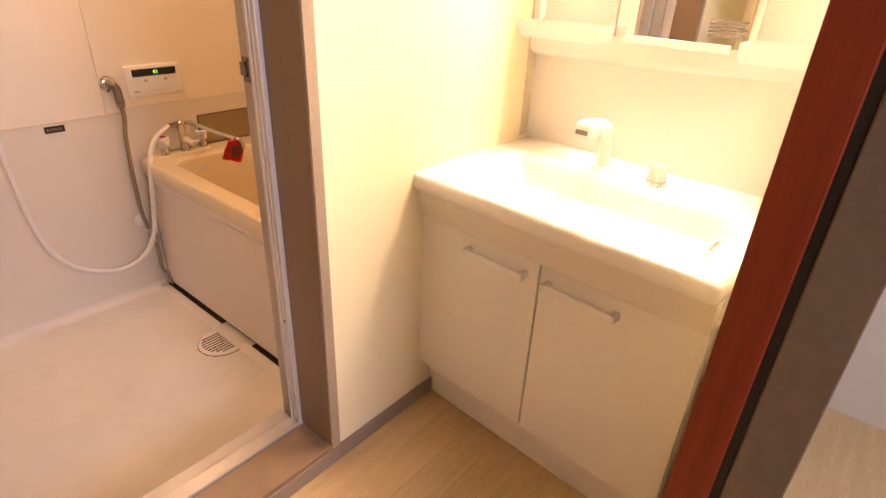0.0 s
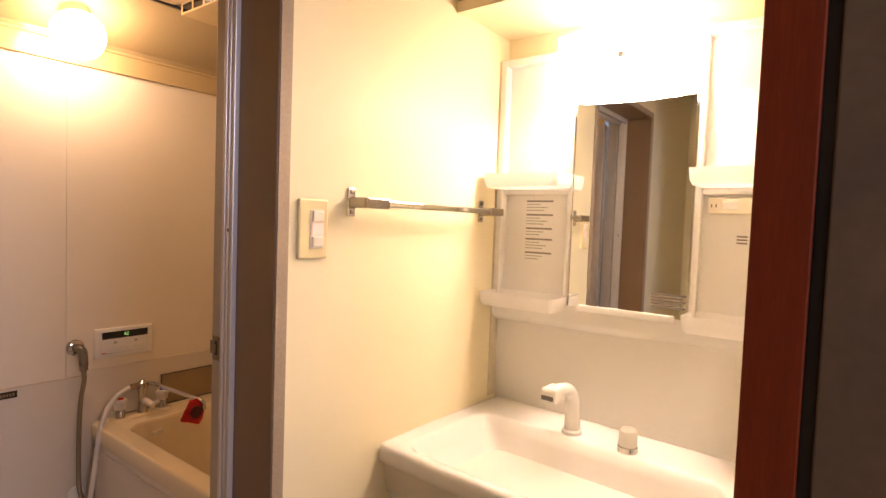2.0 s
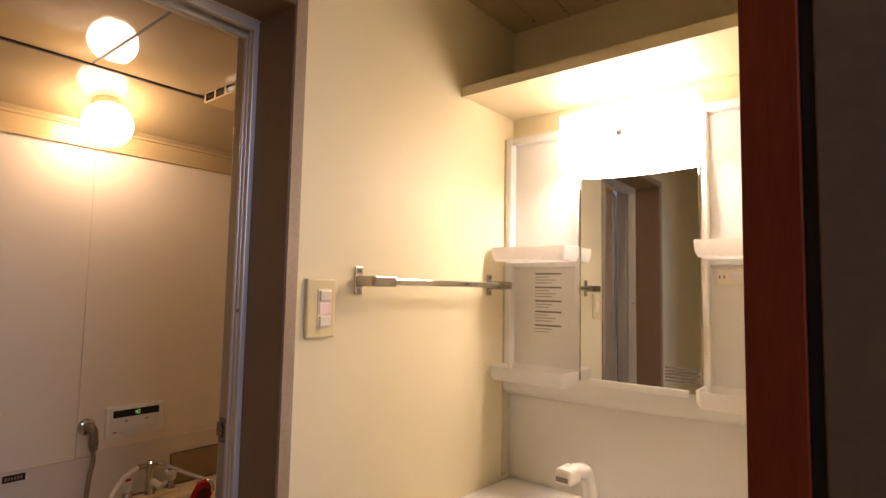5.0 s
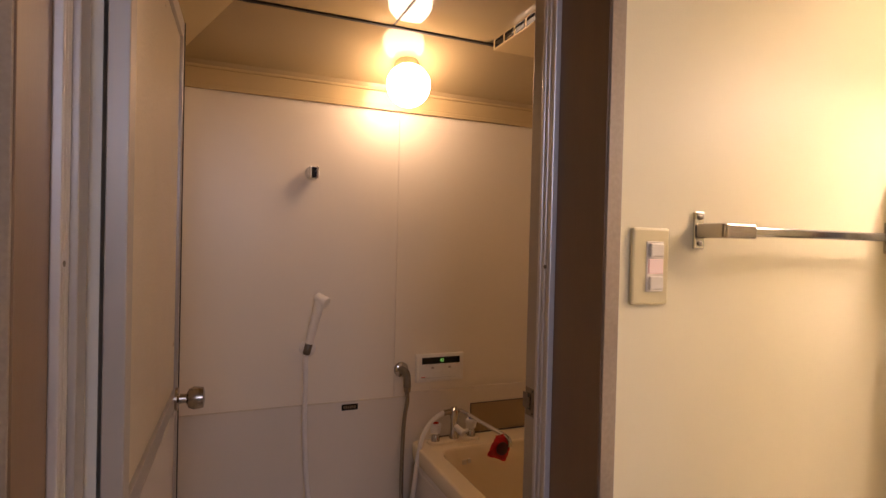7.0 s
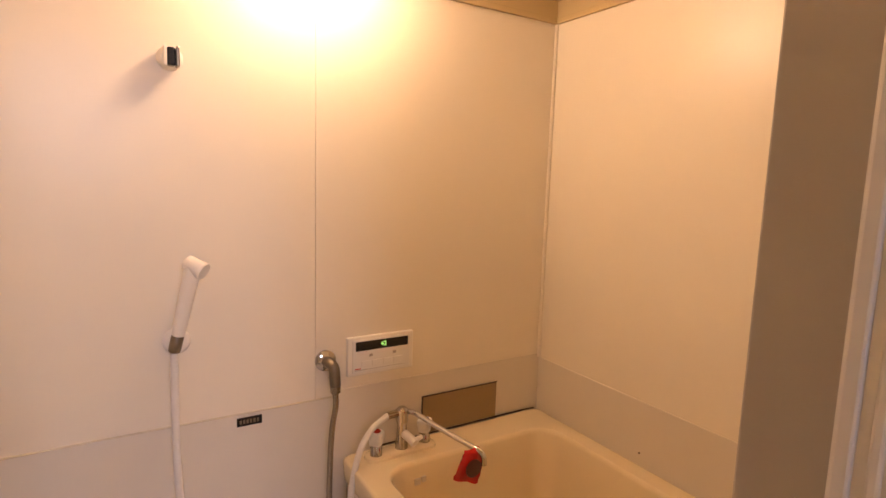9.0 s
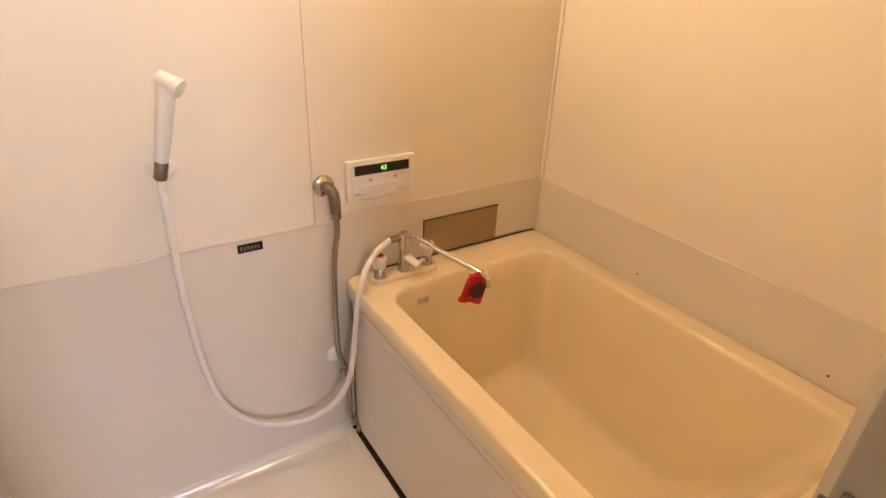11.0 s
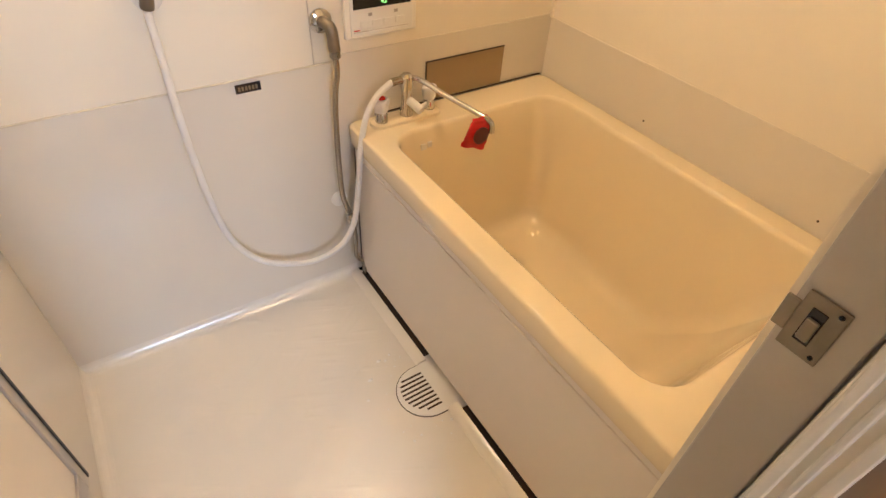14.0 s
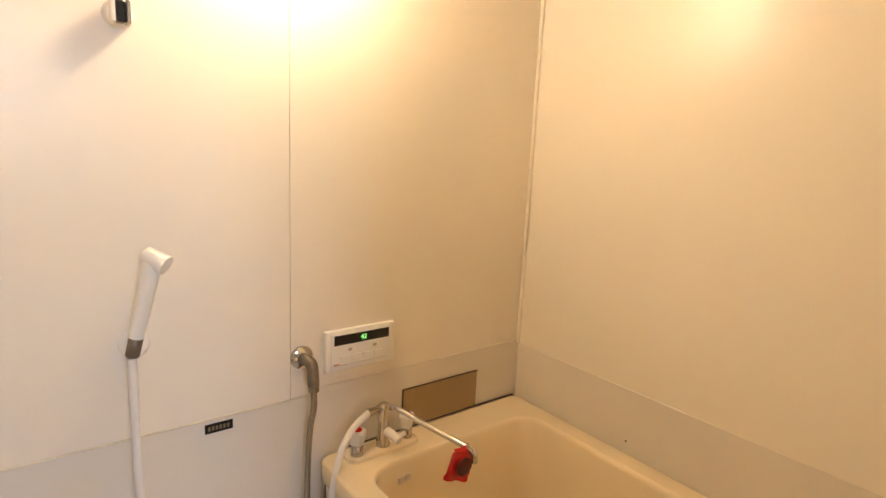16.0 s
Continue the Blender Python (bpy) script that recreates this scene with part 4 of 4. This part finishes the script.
def make_mirror_unit():
    u = thing("mirror_cabinet", (-0.58, 1.46, 1.05), "white mirror unit with side shelves and splash panel", "mirror cabinet")
    part("splash_panel", loft(bmesh.new(), [[(VX0, 1.486, z), (VX1, 1.486 - (VX1 - VX0) * 0.0524, z), (VX1, YV - 0.001, z), (VX0, YV - 0.001, z)] for z in (0.776, 1.06)], True, True), M_WHITE, u)
    # stepped lower ledge
    prof = [(YV - 0.001, 1.030), (1.472, 1.034), (1.452, 1.050), (1.448, 1.062), (1.448, 1.108), (YV - 0.001, 1.108)]
    part("ledge", loft(bmesh.new(), [[(x, y, z) for y, z in prof] for x in (VX0, VX1)], True, True), M_WHITE, u)
    part("back_panel", boxes((VX0, VX1, 1.478, YV - 0.001, 1.105, 1.835), bevel=0.001), M_WHITE, u)
    for x0, x1 in ((VX0, VX0 + 0.022), (-0.718, -0.700), (-0.382, -0.364), (VX1 - 0.022, VX1)):
        part("upright", boxes((x0, x1, 1.448, 1.480, 1.105, 1.838), bevel=0.005), M_WHITE, u)
    for x0, x1 in ((VX0 + 0.02, -0.716), (-0.366, VX1 - 0.02)):
        part("cross_rail", boxes((x0, x1, 1.450, 1.480, 1.815, 1.838), bevel=0.004), M_WHITE, u)
        part("cross_rail", boxes((x0, x1, 1.462, 1.480, 1.425, 1.440), bevel=0.003), M_WHITE, u)
        for z in (1.092, 1.442):
            a, b, y0 = x0 - 0.012 + 0.004, x1 + 0.010, 1.352
            bm = loft(bmesh.new(), [rounded(a + 0.006, b - 0.006, y0 + 0.006, 1.468, 0.012, z), rounded(a, b, y0, 1.468, 0.014, z + 0.012), rounded(a - 0.002, b + 0.002, y0 - 0.002, 1.468, 0.015, z + 0.040),
                                    rounded(a + 0.003, b - 0.003, y0 + 0.003, 1.462, 0.012, z + 0.040), rounded(a + 0.005, b - 0.005, y0 + 0.006, 1.462, 0.010, z + 0.008)], True, True)
            part("tray", bm, M_TRAY, u, "translucent white plastic tray")
    part("mirror", boxes((-0.700, -0.382, 1.4465, 1.452, 1.108, 1.735)), M_MIRROR, u, "mirror glass")
    for x in (-0.7015, -0.3805):
        part("mirror_trim", boxes((x - 0.0025, x + 0.0025, 1.444, 1.452, 1.108, 1.74), bevel=0.001), M_CHROME, u)
    part("mirror_ledge", boxes((-0.672, -0.410, 1.4435, 1.450, 1.095, 1.116), bevel=0.002), M_WHITE, u)
    for x in (-0.694, -0.392):
        part("mirror_clip", boxes((x - 0.010, x + 0.010, 1.438, 1.452, 1.712, 1.722), bevel=0.003), M_WHITE, u)
    # notice printed on the left panel
    z = 1.410
    for blk in (4, 4, 3, 4, 3):
        for k in range(blk):
            w = 0.088 if k == 0 else 0.07 - 0.012 * ((k * 7 + blk) % 3)
            part("print_line", boxes((-0.862, -0.862 + w, 1.4772, 1.4779, z - 0.005, z - (0.0 if k == 0 else 0.0022))), M_INK if k == 0 else M_LIGHTINK, u)
            z -= 0.0088
        z -= 0.006
    # notice at the mirror's lower corner
    for k in range(5):
        part("print_line", boxes((-0.470, -0.470 + (0.078 if k % 2 else 0.085), 1.4458, 1.4464, 1.165 - k * 0.008, 1.170 - k * 0.008)), M_INK, u)
    part("outlet", boxes((-0.352, -0.24, 1.468, 1.480, 1.378, 1.418), bevel=0.002), M_BUTTON, u, "small socket and switch strip")
    part("outlet_switch", boxes((-0.318, -0.285, 1.464, 1.470, 1.388, 1.408), bevel=0.002), M_WHITE, u)
    for x in (-0.343, -0.333):
        part("outlet_slot", boxes((x - 0.0015, x + 0.0015, 1.4672, 1.4685, 1.394, 1.402)), M_INK, u)
    for k in range(3):
        part("print_line", boxes((-0.285, -0.262, 1.4772, 1.4779, 1.322 - k * 0.008, 1.326 - k * 0.008)), M_INK, u)
    return u


make_mirror_unit()

# vanity lamp
vl = thing("vanity_lamp", (-0.545, 1.44, 1.74), "lit white diffuser lamp over the vanity mirror", "lamp")
front = []
for k in range(13):
    s = k / 12
    x = -0.725 + 0.352 * s
    front.append((x, 1.375 - 0.030 * (1 - (2 * s - 1) ** 2)))
outline = front + [(-0.373, 1.445), (-0.725, 1.445)]
cx, cy = -0.549, 1.41
# added weak-glow ends keep the hot spot off the towel wall
for x in (-0.7275, -0.3705):
    part("end_cap", boxes((x - 0.0015, x + 0.0015, 1.372, 1.446, 1.695, 1.847), bevel=0.0007), M_VLAMPEND, vl, "added end cap, dimmed to spare the wall")
loops = [[(cx + (x - cx) * k, cy + (y - cy) * k, z) for x, y in outline] for z, k in ((1.697, 0.985), (1.700, 1.0), (1.842, 1.0), (1.848, 0.96))]
part("diffuser", loft(bmesh.new(), loops, True, True), M_VLAMP, vl, "glowing white diffuser")
# extra glowing sheet below the diffuser, added to send more light down
part("added_underglow", loft(bmesh.new(), [[(cx + (x - cx) * k, cy + (y - cy) * k, z) for x, y in outline] for z, k in ((1.692, 0.90), (1.6965, 0.96))], True, True), M_VLAMPFILL, vl, "added glowing sheet that brightens the counter")
part("back_plate", boxes((-0.722, -0.376, 1.4465, 1.462, 1.737, 1.85), bevel=0.002), M_WHITE, vl)
part("pull_switch", lathe(bmesh.new(), [(0.009, 0), (0.008, 0.008), (0.003, 0.010)], pose(-0.545, 1.345, 1.765, 90, 0, 0), 16), M_WHITE, vl, "small round switch")

# washroom floor planks
fl = structure("floor", boxes((XT - 0.02, XE1, YS, YV, -0.05, -0.0085)), M_GRIME_SHADE, "light oak plank floor of the washroom", "floor")
rng = random.Random(7)
x = XT + 0.001
col = 0
while x < XE1 - 0.002:
    x1 = min(x + 0.1, XE1)
    y = YS - [0.0, 0.4, 0.2, 0.6][col % 4]
    while y < YV - 0.01:
        ya, yb = max(y, YS), min(y + 0.9, YV)
        if yb - ya > 0.02:
            ob = mesh_ob("plank", box(bmesh.new(), x + 0.0003, x1 - 0.0003, ya + 0.0003, yb - 0.0003, -0.0084, 0.0, bevel=0.0006, segs=1), M_PLANK)
            ob.parent = fl
        y += 0.9
    x = x1
    col += 1
